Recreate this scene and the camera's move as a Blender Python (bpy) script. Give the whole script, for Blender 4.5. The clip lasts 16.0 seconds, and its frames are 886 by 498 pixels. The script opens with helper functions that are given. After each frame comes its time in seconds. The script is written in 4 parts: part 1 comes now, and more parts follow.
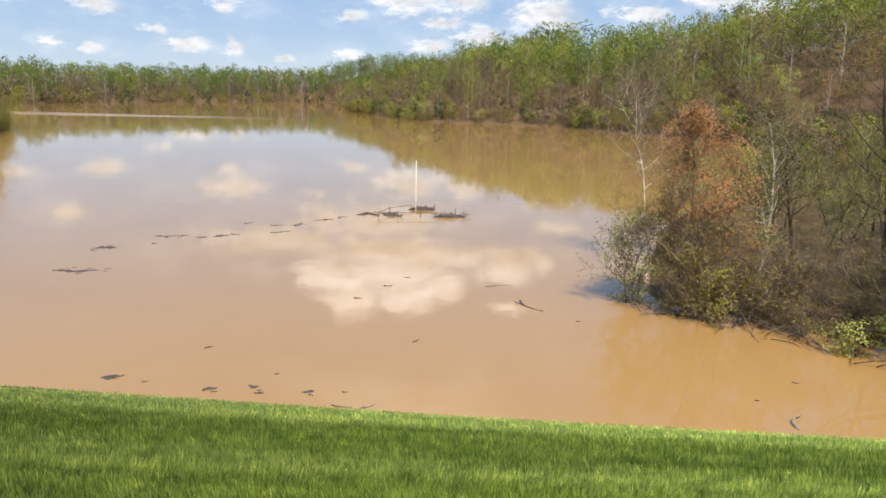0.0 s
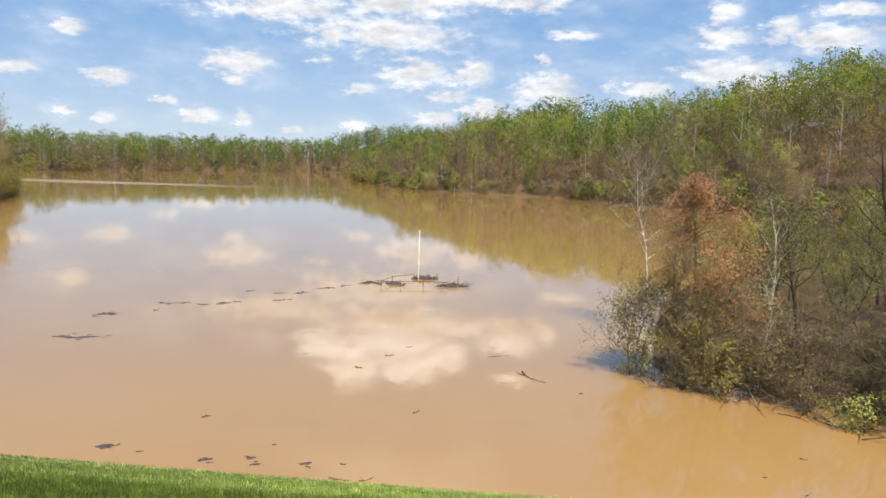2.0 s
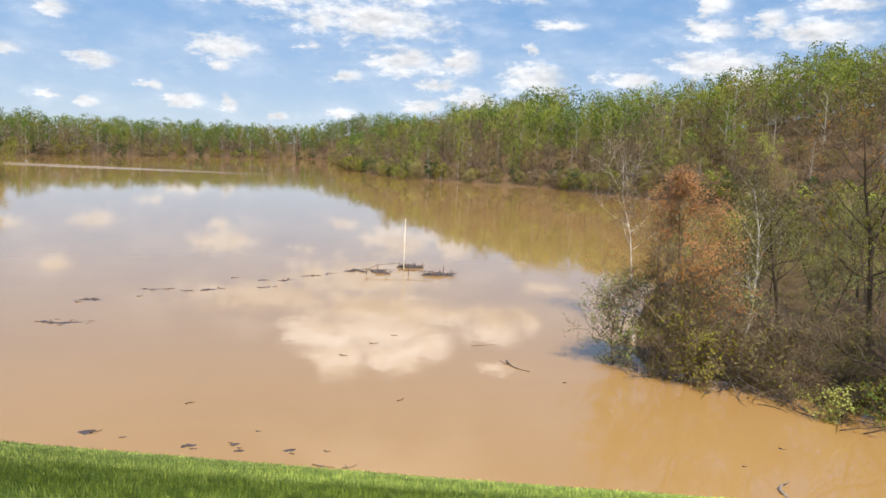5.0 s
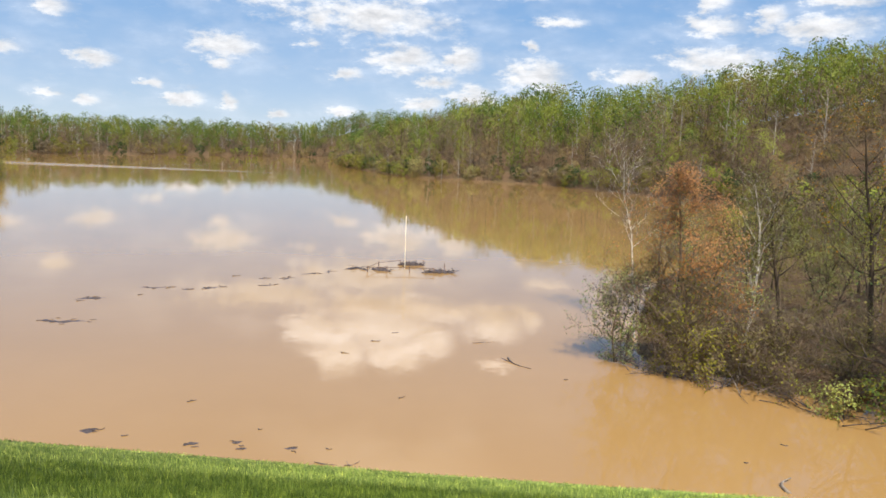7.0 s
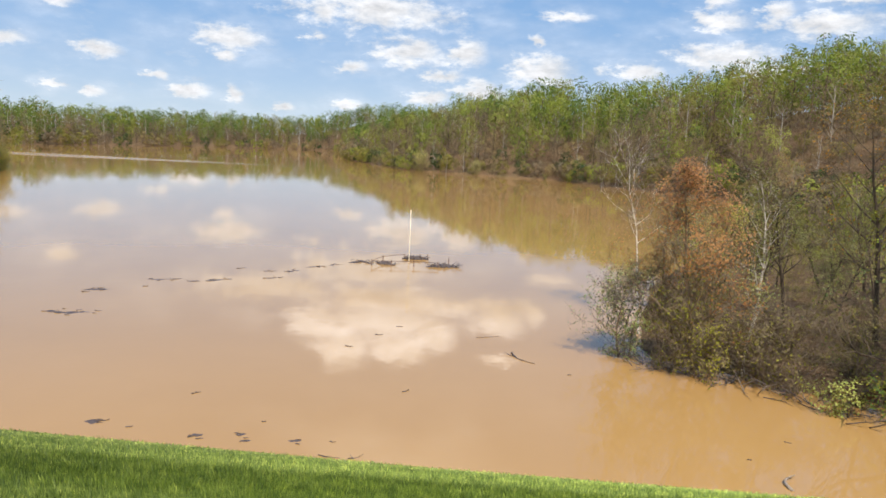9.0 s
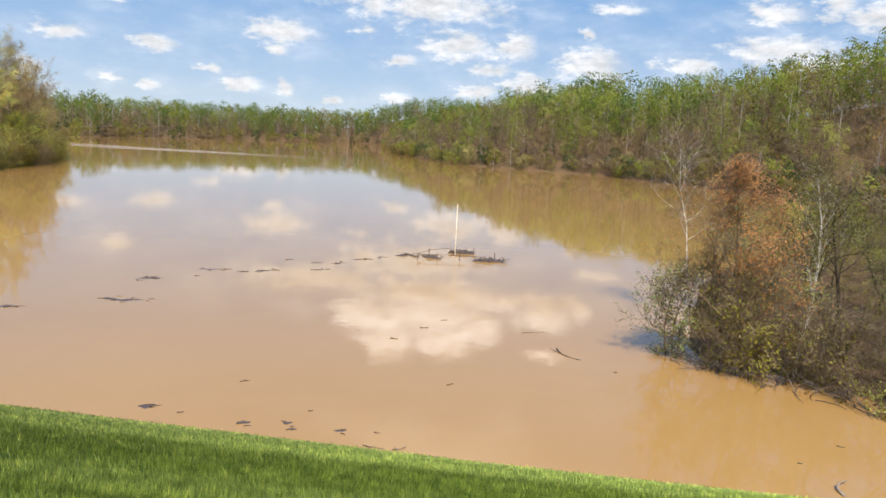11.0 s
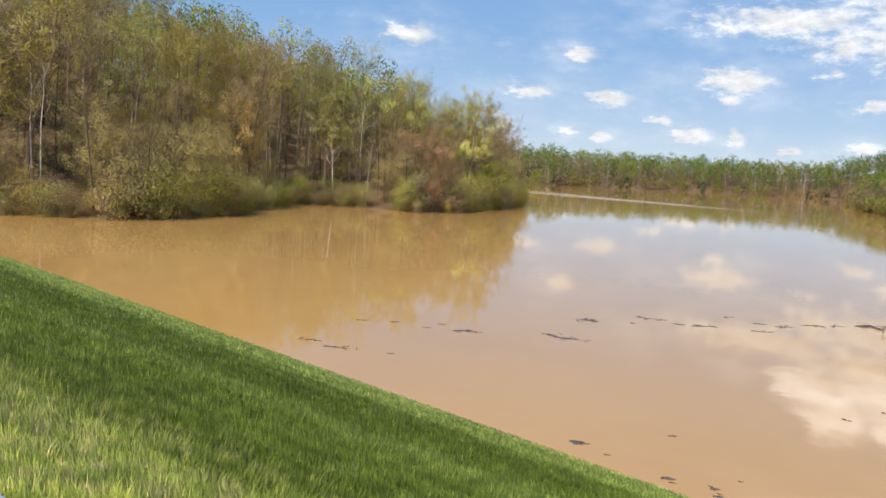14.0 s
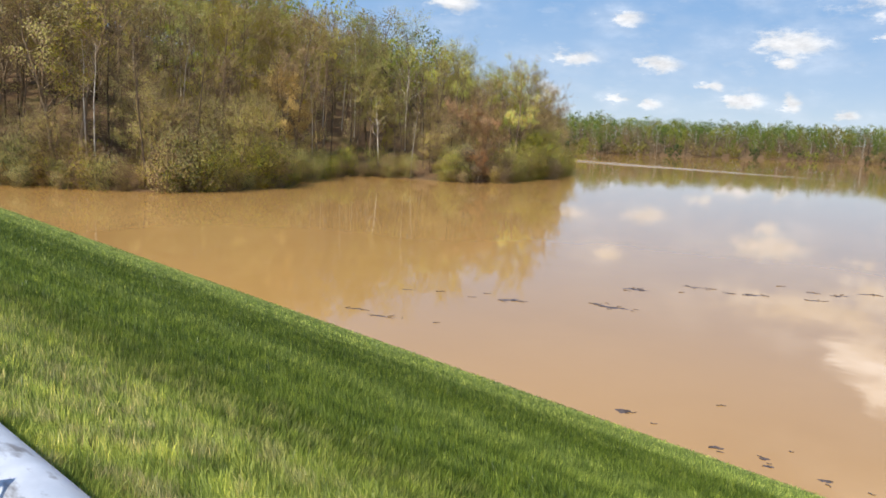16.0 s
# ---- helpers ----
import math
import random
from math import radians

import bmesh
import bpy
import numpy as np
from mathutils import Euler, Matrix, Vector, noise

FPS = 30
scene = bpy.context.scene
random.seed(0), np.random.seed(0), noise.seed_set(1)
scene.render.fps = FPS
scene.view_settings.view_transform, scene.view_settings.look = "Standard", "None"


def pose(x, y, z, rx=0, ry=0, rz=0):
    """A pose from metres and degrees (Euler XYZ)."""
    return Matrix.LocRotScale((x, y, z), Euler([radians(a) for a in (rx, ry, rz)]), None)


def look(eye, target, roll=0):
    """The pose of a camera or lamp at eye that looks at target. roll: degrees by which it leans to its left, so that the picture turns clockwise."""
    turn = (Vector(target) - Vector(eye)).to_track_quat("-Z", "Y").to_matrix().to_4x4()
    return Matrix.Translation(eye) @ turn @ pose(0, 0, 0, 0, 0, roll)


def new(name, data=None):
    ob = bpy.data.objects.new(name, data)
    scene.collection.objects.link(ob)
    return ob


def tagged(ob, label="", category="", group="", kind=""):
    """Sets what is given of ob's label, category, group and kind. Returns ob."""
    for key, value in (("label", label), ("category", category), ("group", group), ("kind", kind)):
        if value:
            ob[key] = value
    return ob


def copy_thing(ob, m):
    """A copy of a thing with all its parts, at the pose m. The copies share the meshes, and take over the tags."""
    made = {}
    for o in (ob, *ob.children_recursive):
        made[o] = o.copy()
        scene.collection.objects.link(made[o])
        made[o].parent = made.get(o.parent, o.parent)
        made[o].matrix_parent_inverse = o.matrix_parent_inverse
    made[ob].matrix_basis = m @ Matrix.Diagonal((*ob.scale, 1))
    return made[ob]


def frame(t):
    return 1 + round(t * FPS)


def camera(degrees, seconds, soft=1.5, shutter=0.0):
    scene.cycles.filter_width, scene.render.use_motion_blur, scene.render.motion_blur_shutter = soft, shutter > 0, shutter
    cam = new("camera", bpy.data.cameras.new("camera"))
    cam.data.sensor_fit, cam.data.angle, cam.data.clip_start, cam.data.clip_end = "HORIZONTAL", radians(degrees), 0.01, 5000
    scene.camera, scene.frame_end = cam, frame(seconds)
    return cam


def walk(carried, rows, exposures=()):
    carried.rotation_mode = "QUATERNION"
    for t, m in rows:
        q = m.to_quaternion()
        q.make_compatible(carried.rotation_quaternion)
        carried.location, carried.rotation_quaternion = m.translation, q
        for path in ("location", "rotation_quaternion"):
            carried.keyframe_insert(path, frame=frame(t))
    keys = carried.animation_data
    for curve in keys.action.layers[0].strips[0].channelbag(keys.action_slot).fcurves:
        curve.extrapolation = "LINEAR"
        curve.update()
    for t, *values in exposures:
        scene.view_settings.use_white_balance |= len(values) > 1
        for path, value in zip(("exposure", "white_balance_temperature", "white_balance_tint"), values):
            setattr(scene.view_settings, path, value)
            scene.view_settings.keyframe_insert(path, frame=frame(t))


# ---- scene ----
cam = camera(59.8, 16.0, soft=1.65)
PATH = [
    (0, pose(-0.019, 0.018, 8.003, 78.67, -1.27, 0.99)),
    (0.5, pose(-0.006, -0.028, 8.029, 80.62, -0.99, 2.52)),
    (1, pose(-0.027, -0.025, 7.998, 80.03, -1.60, 1.93)),
    (1.5, pose(-0.009, 0.012, 8.015, 81.60, -1.61, 1.34)),
    (2, pose(0.015, 0.030, 8.000, 83.82, -1.75, 1.30)),
    (2.5, pose(0.015, -0.016, 8.009, 84.11, -1.58, 1.43)),
    (3, pose(0.009, 0.019, 7.987, 83.82, -2.12, 0.52)),
    (3.5, pose(0.019, -0.019, 7.996, 82.90, -2.38, 0.17)),
    (6, pose(-0.003, 0.008, 8.001, 83.11, -2.51, 0.40)),
    (6.5, pose(-0.009, 0.015, 7.996, 82.98, -2.32, 0.35)),
    (7, pose(0.000, 0.000, 8.000, 82.84, -2.27, 0.33)),
    (7.5, pose(0.001, 0.018, 7.989, 82.78, -2.37, 0.34)),
    (8, pose(-0.010, 0.010, 7.999, 82.55, -2.63, 0.27)),
    (8.5, pose(-0.018, 0.006, 8.003, 82.48, -2.69, 0.51)),
    (11, pose(-0.039, -0.030, 8.004, 81.78, -3.06, 4.19)),
    (11.5, pose(-0.041, -0.050, 8.001, 82.23, -3.70, 8.11)),
    (12, pose(-0.058, -0.070, 8.013, 81.88, -3.64, 12.89)),
    (12.5, pose(-0.067, -0.090, 8.033, 81.87, -3.45, 19.81)),
    (13, pose(-0.047, -0.110, 8.043, 82.39, -4.12, 24.91)),
    (13.5, pose(-0.105, -0.120, 8.024, 82.89, -3.46, 30.03)),
    (14, pose(-0.130, -0.120, 8.005, 83.56, -3.84, 36.27)),
    (14.5, pose(-0.118, -0.112, 7.985, 82.71, -3.37, 40.42)),
    (15, pose(-0.090, -0.079, 7.954, 81.66, -2.69, 41.50)),
    (15.5, pose(-0.084, -0.080, 7.958, 81.21, -3.18, 40.72)),
    (16, pose(-0.103, -0.057, 7.942, 81.19, -3.03, 39.62)),
]
walk(cam, PATH)

# ---- daylight: sun behind the dam, blue sky with fair-weather cumulus ----
SUN_AZ, SUN_EL = 171.0, 50.0      # degrees from +y clockwise, and above the horizon
sun_way = Vector((math.sin(radians(SUN_AZ)) * math.cos(radians(SUN_EL)),
                  math.cos(radians(SUN_AZ)) * math.cos(radians(SUN_EL)), math.sin(radians(SUN_EL))))
sun = new("sun", bpy.data.lights.new("sun", "SUN"))
sun.data.energy, sun.data.angle, sun.data.color = 5.0, radians(0.53), (1.0, 0.95, 0.87)
sun.matrix_world = look(sun_way * 200, (0, 0, 0))
scene.view_settings.exposure = 0.0

# clouds: azimuth, elevation, half width, half height (degrees)
CLOUDS_TOP = [(-13.5, 10.7, 5.6, 1.1), (-5.9, 9.3, 6.3, 1.4), (-27.4, 8.3, 1.7, 0.5), (-16.1, 6.8, 2.7, 0.9), (-16.3, 5.6, 0.9, 0.35),
              (-24.5, 5.2, 1.6, 0.6), (-30.2, 5.5, 1.8, 0.5), (0.7, 6.7, 1.6, 1.1), (-3.4, 6.5, 3.0, 1.1), (-5.1, 11.2, 5.5, 0.8),
              (4.2, 11.6, 3.4, 0.6), (8.0, 9.5, 1.7, 0.45), (18.1, 9.2, 2.1, 0.8), (18.2, 10.9, 1.2, 0.9), (21.8, 9.9, 1.1, 0.7),
              (24.9, 9.0, 3.2, 1.1), (25.8, 10.6, 2.6, 0.5), (-10.3, 7.3, 0.8, 0.35)]
CLOUDS_LOW = [(6.1, 5.6, 2.5, 1.4), (1.7, 4.0, 2.2, 0.8), (-1.9, 3.5, 1.6, 0.6), (-7.8, 2.7, 1.2, 0.45), (-24.9, 2.6, 0.9, 0.4),
              (-20.8, 3.9, 0.7, 0.4), (-18.6, 3.0, 1.4, 0.55), (-15.8, 2.8, 0.7, 0.6), (-12.3, 2.2, 0.8, 0.4), (18.8, 6.9, 3.8, 1.1),
              (12.9, 5.8, 2.2, 0.7), (5.8, 7.7, 0.5, 0.45), (-27.3, 2.8, 0.9, 0.25), (-7.5, 5.3, 1.2, 0.45), (-0.9, 5.0, 1.5, 0.5),
              (-39.3, 9.0, 1.8, 0.8), (-32.4, 3.2, 1.2, 0.6), (22.0, 6.0, 3.0, 0.8)]
CLOUDS_HIGH = [(-9.6, 13.4, 2.5, 1.5), (-7.6, 15.0, 2.3, 1.7), (-3.4, 15.1, 2.7, 1.4), (-0.9, 14.0, 2.0, 1.5), (-5.0, 13.2, 6.0, 1.2), (4.0, 12.8, 2.5, 1.2), (6.6, 12.2, 1.2, 0.9),
               (-3.0, 11.9, 8.0, 0.8), (4.2, 15.6, 1.6, 0.35), (40.0, 14.0, 9.0, 3.0), (-60.0, 20.0, 9.0, 3.0)]


def links(tree):
    """Adds nodes and wires to a node tree: add(type, inputs..., settings...)."""
    def add(kind, *ins, **settings):
        node = tree.nodes.new("ShaderNode" + kind)
        for key, value in settings.items():
            setattr(node, key, value)
        for i, value in enumerate(ins):
            if value is None:
                continue
            if isinstance(value, bpy.types.NodeSocket):
                tree.links.new(value, node.inputs[i])
            else:
                node.inputs[i].default_value = value
        return node
    return add


def ramp(add, fac, stops):
    node = add("ValToRGB", fac)
    els = node.color_ramp.elements
    while len(els) < len(stops):
        els.new(0.5)
    for el, (pos, col) in zip(els, stops):
        el.position, el.color = pos, (*col, 1) if len(col) == 3 else col
    return node.outputs[0]


def mix(add, fac, a, b, blend="MIX"):
    node = add("Mix", data_type="RGBA", blend_type=blend)
    for i, v in ((0, fac), (6, a), (7, b)):
        if isinstance(v, bpy.types.NodeSocket):
            node.id_data.links.new(v, node.inputs[i])
        else:
            node.inputs[i].default_value = v if i == 0 else (*v, 1)
    return node.outputs[2]


def make_world():
    world = bpy.data.worlds.new("sky")
    scene.world = world
    world.use_nodes = True
    tree = world.node_tree
    tree.nodes.clear()
    add = links(tree)
    sky = add("TexSky", sky_type="NISHITA", sun_disc=False, sun_elevation=radians(SUN_EL), sun_rotation=radians(SUN_AZ),
              air_density=0.75, dust_density=0.0, ozone_density=2.5)
    way = add("TexCoord").outputs["Generated"]
    sep = add("SeparateXYZ", way)
    az = add("Math", add("Math", sep.outputs[0], sep.outputs[1], operation="ARCTAN2").outputs[0], 57.29578, operation="MULTIPLY").outputs[0]
    el = add("Math", add("Math", sep.outputs[2], operation="ARCSINE").outputs[0], 57.29578, operation="MULTIPLY").outputs[0]
    spot = add("CombineXYZ", az, el, 0.0).outputs[0]
    # ragged edges
    stretch = add("VectorMath", spot, (0.55, 1.15, 1.0), operation="MULTIPLY").outputs[0]
    puff = add("TexNoise", stretch, None, 1.0, 8.0, 0.66, noise_dimensions="3D")
    warp = add("VectorMath", add("VectorMath", puff.outputs["Color"], (0.5, 0.5, 0.5), operation="SUBTRACT").outputs[0], (3.2, 1.3, 0.0), operation="MULTIPLY").outputs[0]
    moved = add("VectorMath", spot, warp, operation="ADD").outputs[0]
    def nearest(group, at):
        best = None
        for a, e, w, h in group:
            off = add("VectorMath", at, (a, e, 0), operation="SUBTRACT").outputs[0]
            off = add("VectorMath", off, (1 / w, 1 / h, 0), operation="MULTIPLY").outputs[0]
            dist = add("VectorMath", off, operation="LENGTH").outputs["Value"]
            best = dist if best is None else add("Math", best, dist, 0.35, operation="SMOOTH_MIN").outputs[0]
        return best

    best = nearest(CLOUDS_TOP + CLOUDS_LOW, moved)
    core = add("Math", add("Math", 1.0, best, operation="SUBTRACT").outputs[0], 1.3, operation="MULTIPLY").outputs[0]
    fluff = add("Math", add("Math", puff.outputs[0], 0.5, operation="SUBTRACT").outputs[0], 3.2, operation="MULTIPLY").outputs[0]
    dens = add("Math", add("Math", core, 0.12, operation="ADD").outputs[0], fluff, operation="ADD").outputs[0]
    # the tall cumulus that the lake mirrors: crisp billows over a grey base
    tall = nearest(CLOUDS_HIGH, add("VectorMath", spot, add("VectorMath", warp, (0.85, 1.0, 0.0), operation="MULTIPLY").outputs[0], operation="ADD").outputs[0])
    tall = add("Math", add("Math", add("Math", 1.0, tall, operation="SUBTRACT").outputs[0], 1.7, operation="MULTIPLY").outputs[0],
               add("Math", fluff, 0.6, operation="MULTIPLY").outputs[0], operation="ADD").outputs[0]
    heap = add("MapRange", tall, -0.45, 1.0, 0.0, 1.0, interpolation_type="SMOOTHSTEP").outputs[0]
    film = add("TexNoise", stretch, None, 0.55, 4.0, 0.5)
    # sunlit upper sides of the billows
    above = add("TexNoise", add("VectorMath", stretch, (0.1, 0.4, 0.0), operation="ADD").outputs[0], None, 1.0, 8.0, 0.66, noise_dimensions="3D")
    relief = add("MapRange", add("Math", puff.outputs[0], above.outputs[0], operation="SUBTRACT").outputs[0], -0.3, 0.3, 0.74, 1.2).outputs[0]
    relief = add("Math", relief, add("MapRange", film.outputs[0], 0.3, 0.7, 0.82, 1.16).outputs[0], operation="MULTIPLY").outputs[0]
    # loose cover over the rest of the sky, high up and behind
    loose = add("TexNoise", add("VectorMath", way, (3.0, 3.0, 7.0), operation="MULTIPLY").outputs[0], None, 1.6, 6.0, 0.6)
    high = add("MapRange", el, 17.0, 30.0, 0.0, 1.0).outputs[0]
    cover = add("Math", add("MapRange", loose.outputs[0], 0.52, 0.68, 0.0, 0.8).outputs[0], high, operation="MULTIPLY").outputs[0]
    body = add("MapRange", dens, -0.5, 1.3, 0.0, 1.0, interpolation_type="SMOOTHSTEP").outputs[0]
    # thin veil about the cloud groups
    veil = add("Math", add("MapRange", best, 0.7, 3.4, 0.36, 0.0).outputs[0],
               add("MapRange", film.outputs[0], 0.36, 0.68, 0.0, 1.0).outputs[0], operation="MULTIPLY").outputs[0]
    # small loose puffs low in the sky
    bits = add("TexNoise", add("VectorMath", spot, (0.5, 1.3, 1.0), operation="MULTIPLY").outputs[0], None, 0.9, 7.0, 0.62)
    low = add("Math", add("MapRange", el, 9.0, 13.0, 1.0, 0.0).outputs[0], add("MapRange", best, 1.5, 6.0, 0.26, 0.0).outputs[0], operation="MULTIPLY").outputs[0]
    bits = add("Math", add("MapRange", bits.outputs[0], 0.55, 0.70, 0.0, 1.0).outputs[0], low, operation="MULTIPLY").outputs[0]
    cover = add("Math", cover, bits, operation="MAXIMUM").outputs[0]
    mask = add("Math", add("Math", add("Math", body, heap, operation="MAXIMUM").outputs[0], cover, operation="MAXIMUM").outputs[0], veil, operation="MAXIMUM").outputs[0]
    shade = ramp(add, add("Math", dens, 0.9, operation="MULTIPLY").outputs[0], [(0.0, (0.88, 0.91, 0.97)), (0.5, (1.0, 0.99, 0.98)), (1.0, (0.88, 0.89, 0.92))])
    white = add("Background", shade, add("Math", relief, add("MapRange", el, 11.6, 13.8, CLOUD_LIGHT, 1.85).outputs[0], operation="MULTIPLY").outputs[0])
    dome = add("VectorMath", sky.outputs[0], (SKY_LIGHT,) * 3, operation="MULTIPLY").outputs[0]
    haze = ramp(add, add("MapRange", el, 0.0, 60.0, 0.0, 1.0).outputs[0], [(0.0, (0.63, 0.73, 0.86)), (0.07, (0.46, 0.62, 0.86)), (0.16, (0.29, 0.51, 0.85)), (0.4, (0.17, 0.36, 0.78)), (1.0, (0.11, 0.26, 0.68))])
    blue = add("Background", mix(add, 0.75, dome, haze), 1.0)
    both = add("MixShader", mask, blue.outputs[0], white.outputs[0])
    tree.links.new(both.outputs[0], add("OutputWorld").inputs[0])


SKY_LIGHT, CLOUD_LIGHT = 0.09, 1.03
make_world()


# ---- materials ----
def material(name, rough=0.8, spec=0.3):
    mat = bpy.data.materials.new(name)
    mat.use_nodes = True
    tree = mat.node_tree
    bsdf = tree.nodes["Principled BSDF"]
    bsdf.inputs["Roughness"].default_value = rough
    bsdf.inputs["Specular IOR Level"].default_value = spec
    return mat, tree, links(tree), bsdf


def water_material():
    mat, tree, add, bsdf = material("muddy_water", 0.05, 0.5)
    spot = add("TexCoord").outputs["Object"]
    swirl = add("TexNoise", spot, None, 0.05, 5.0, 0.6)
    tone = ramp(add, swirl.outputs[0], [(0.3, (0.448, 0.249, 0.076)), (0.7, (0.508, 0.289, 0.096))])
    tree.links.new(tone, bsdf.inputs["Base Color"])
    bsdf.inputs["IOR"].default_value = 1.42
    # wind lanes: rippled strips far out
    sep = add("SeparateXYZ", spot)
    lane_y = add("Math", sep.outputs[1], add("Math", add("TexNoise", spot, None, 0.012, 3.0, 0.5).outputs[0], 16.0, operation="MULTIPLY").outputs[0], operation="ADD").outputs[0]
    lane = add("MapRange", add("Math", add("Math", lane_y, 236.0, operation="SUBTRACT").outputs[0], operation="ABSOLUTE").outputs[0], 1.0, add("MapRange", sep.outputs[0], -140.0, -45.0, 24.0, 3.0).outputs[0], 1.0, 0.0).outputs[0]
    lane = add("Math", lane, add("MapRange", sep.outputs[0], -95.0, -25.0, 1.0, 0.0).outputs[0], operation="MULTIPLY").outputs[0]
    rough = add("MapRange", lane, 0.0, 1.0, 0.018, 0.24).outputs[0]
    tree.links.new(rough, bsdf.inputs["Roughness"])
    small = add("TexNoise", spot, None, 1.3, 3.0, 0.55)
    wide = add("TexNoise", spot, None, 0.22, 2.0, 0.5)
    height = add("Math", small.outputs[0], add("Math", wide.outputs[0], 2.0, operation="MULTIPLY").outputs[0], operation="ADD").outputs[0]
    bump = add("Bump", 0.010, 0.25)
    tree.links.new(height, bump.inputs["Height"])
    tree.links.new(bump.outputs[0], bsdf.inputs["Normal"])
    return mat


def slope_share(add, spot):
    """0 at the dam's crest, 1 at the water's edge."""
    sep = add("SeparateXYZ", spot)
    bend = add("Math", add("Math", sep.outputs[0], -0.096, operation="MULTIPLY").outputs[0], add("Math", sep.outputs[0], -0.068, operation="MULTIPLY").outputs[0], operation="MAXIMUM").outputs[0]
    edge = add("Math", bend, 18.4, operation="ADD").outputs[0]
    return add("Math", sep.outputs[1], edge, operation="DIVIDE").outputs[0]


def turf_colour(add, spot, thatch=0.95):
    """Mown stripes along the dam, the laid blades' light and dark painted into the colour, patchy at two scales, dry
    spots near the crest.
    """
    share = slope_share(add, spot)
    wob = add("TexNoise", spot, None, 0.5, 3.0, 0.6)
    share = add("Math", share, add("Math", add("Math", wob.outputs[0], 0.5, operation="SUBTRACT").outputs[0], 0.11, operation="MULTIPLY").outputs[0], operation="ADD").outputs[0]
    painted_stripe = ramp(add, share, [(0.0, (0.29, 0.345, 0.08)), (0.16, (0.29, 0.345, 0.08)), (0.25, (0.128, 0.18, 0.029)), (0.38, (0.135, 0.19, 0.031)), (0.45, (0.21, 0.27, 0.065)),
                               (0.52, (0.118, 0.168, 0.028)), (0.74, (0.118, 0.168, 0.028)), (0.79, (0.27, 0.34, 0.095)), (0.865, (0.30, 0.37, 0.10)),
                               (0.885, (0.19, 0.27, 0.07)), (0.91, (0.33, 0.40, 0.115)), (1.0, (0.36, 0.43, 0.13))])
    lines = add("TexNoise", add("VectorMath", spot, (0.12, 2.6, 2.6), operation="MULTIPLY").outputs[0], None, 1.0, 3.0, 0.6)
    painted_stripe = mix(add, 1.0, painted_stripe, ramp(add, lines.outputs[0], [(0.35, (0.68, 0.7, 0.68)), (0.65, (1.34, 1.28, 1.2))]), "MULTIPLY")
    patch = add("TexNoise", spot, None, 1.1, 5.0, 0.65)
    col = mix(add, add("MapRange", patch.outputs[0], 0.45, 0.75, 0.0, 0.5).outputs[0], painted_stripe, (0.27, 0.33, 0.08))
    tuft = add("TexNoise", spot, None, 3.2, 4.0, 0.6)
    col = mix(add, 1.0, col, ramp(add, tuft.outputs[0], [(0.36, (0.46, 0.53, 0.42)), (0.48, (0.93, 0.95, 0.92)), (0.62, (1.45, 1.36, 1.25))]), "MULTIPLY")
    # the turf's colour gets paler along x towards the grove
    grove_gain = add("MapRange", add("SeparateXYZ", spot).outputs[0], -9.0, 5.0, 1.0, 1.6).outputs[0]
    col = mix(add, 1.0, col, add("CombineXYZ", grove_gain, grove_gain, grove_gain).outputs[0], "MULTIPLY")
    dry = add("TexNoise", spot, None, 3.4, 4.0, 0.6)
    near = add("MapRange", share, 0.10, 0.30, 1.0, 0.0).outputs[0]
    dry = add("Math", add("MapRange", dry.outputs[0], 0.49, 0.60, 0.0, thatch).outputs[0], near, operation="MULTIPLY").outputs[0]
    return mix(add, dry, col, (0.62, 0.50, 0.27))


def turf_material():
    mat, tree, add, bsdf = material("turf", 0.9, 0.1)
    spot = add("TexCoord").outputs["Object"]
    fine = add("TexNoise", spot, None, 30.0, 4.0, 0.7)
    # ground colour darkened to stand in for shade between the blades
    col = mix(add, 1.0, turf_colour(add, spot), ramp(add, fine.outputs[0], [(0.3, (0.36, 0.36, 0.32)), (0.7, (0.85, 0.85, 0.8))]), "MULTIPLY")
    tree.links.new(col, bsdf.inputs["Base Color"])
    bump = add("Bump", 0.6, 0.05)
    tree.links.new(fine.outputs[0], bump.inputs["Height"])
    tree.links.new(bump.outputs[0], bsdf.inputs["Normal"])
    return mat


def blade_material():
    mat, tree, add, bsdf = material("grass_blade", 0.42, 0.45)
    spot = add("TexCoord").outputs["Object"]
    each = add("NewGeometry").outputs["Random Per Island"]
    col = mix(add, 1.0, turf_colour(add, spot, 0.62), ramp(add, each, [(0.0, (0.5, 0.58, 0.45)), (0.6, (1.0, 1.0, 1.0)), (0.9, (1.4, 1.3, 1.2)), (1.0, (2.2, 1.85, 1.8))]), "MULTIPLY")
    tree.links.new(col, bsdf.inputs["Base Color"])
    thin = add("BsdfTranslucent", col)
    both = add("MixShader", 0.3, bsdf.outputs[0], thin.outputs[0])
    tree.links.new(both.outputs[0], tree.nodes["Material Output"].inputs[0])
    return mat


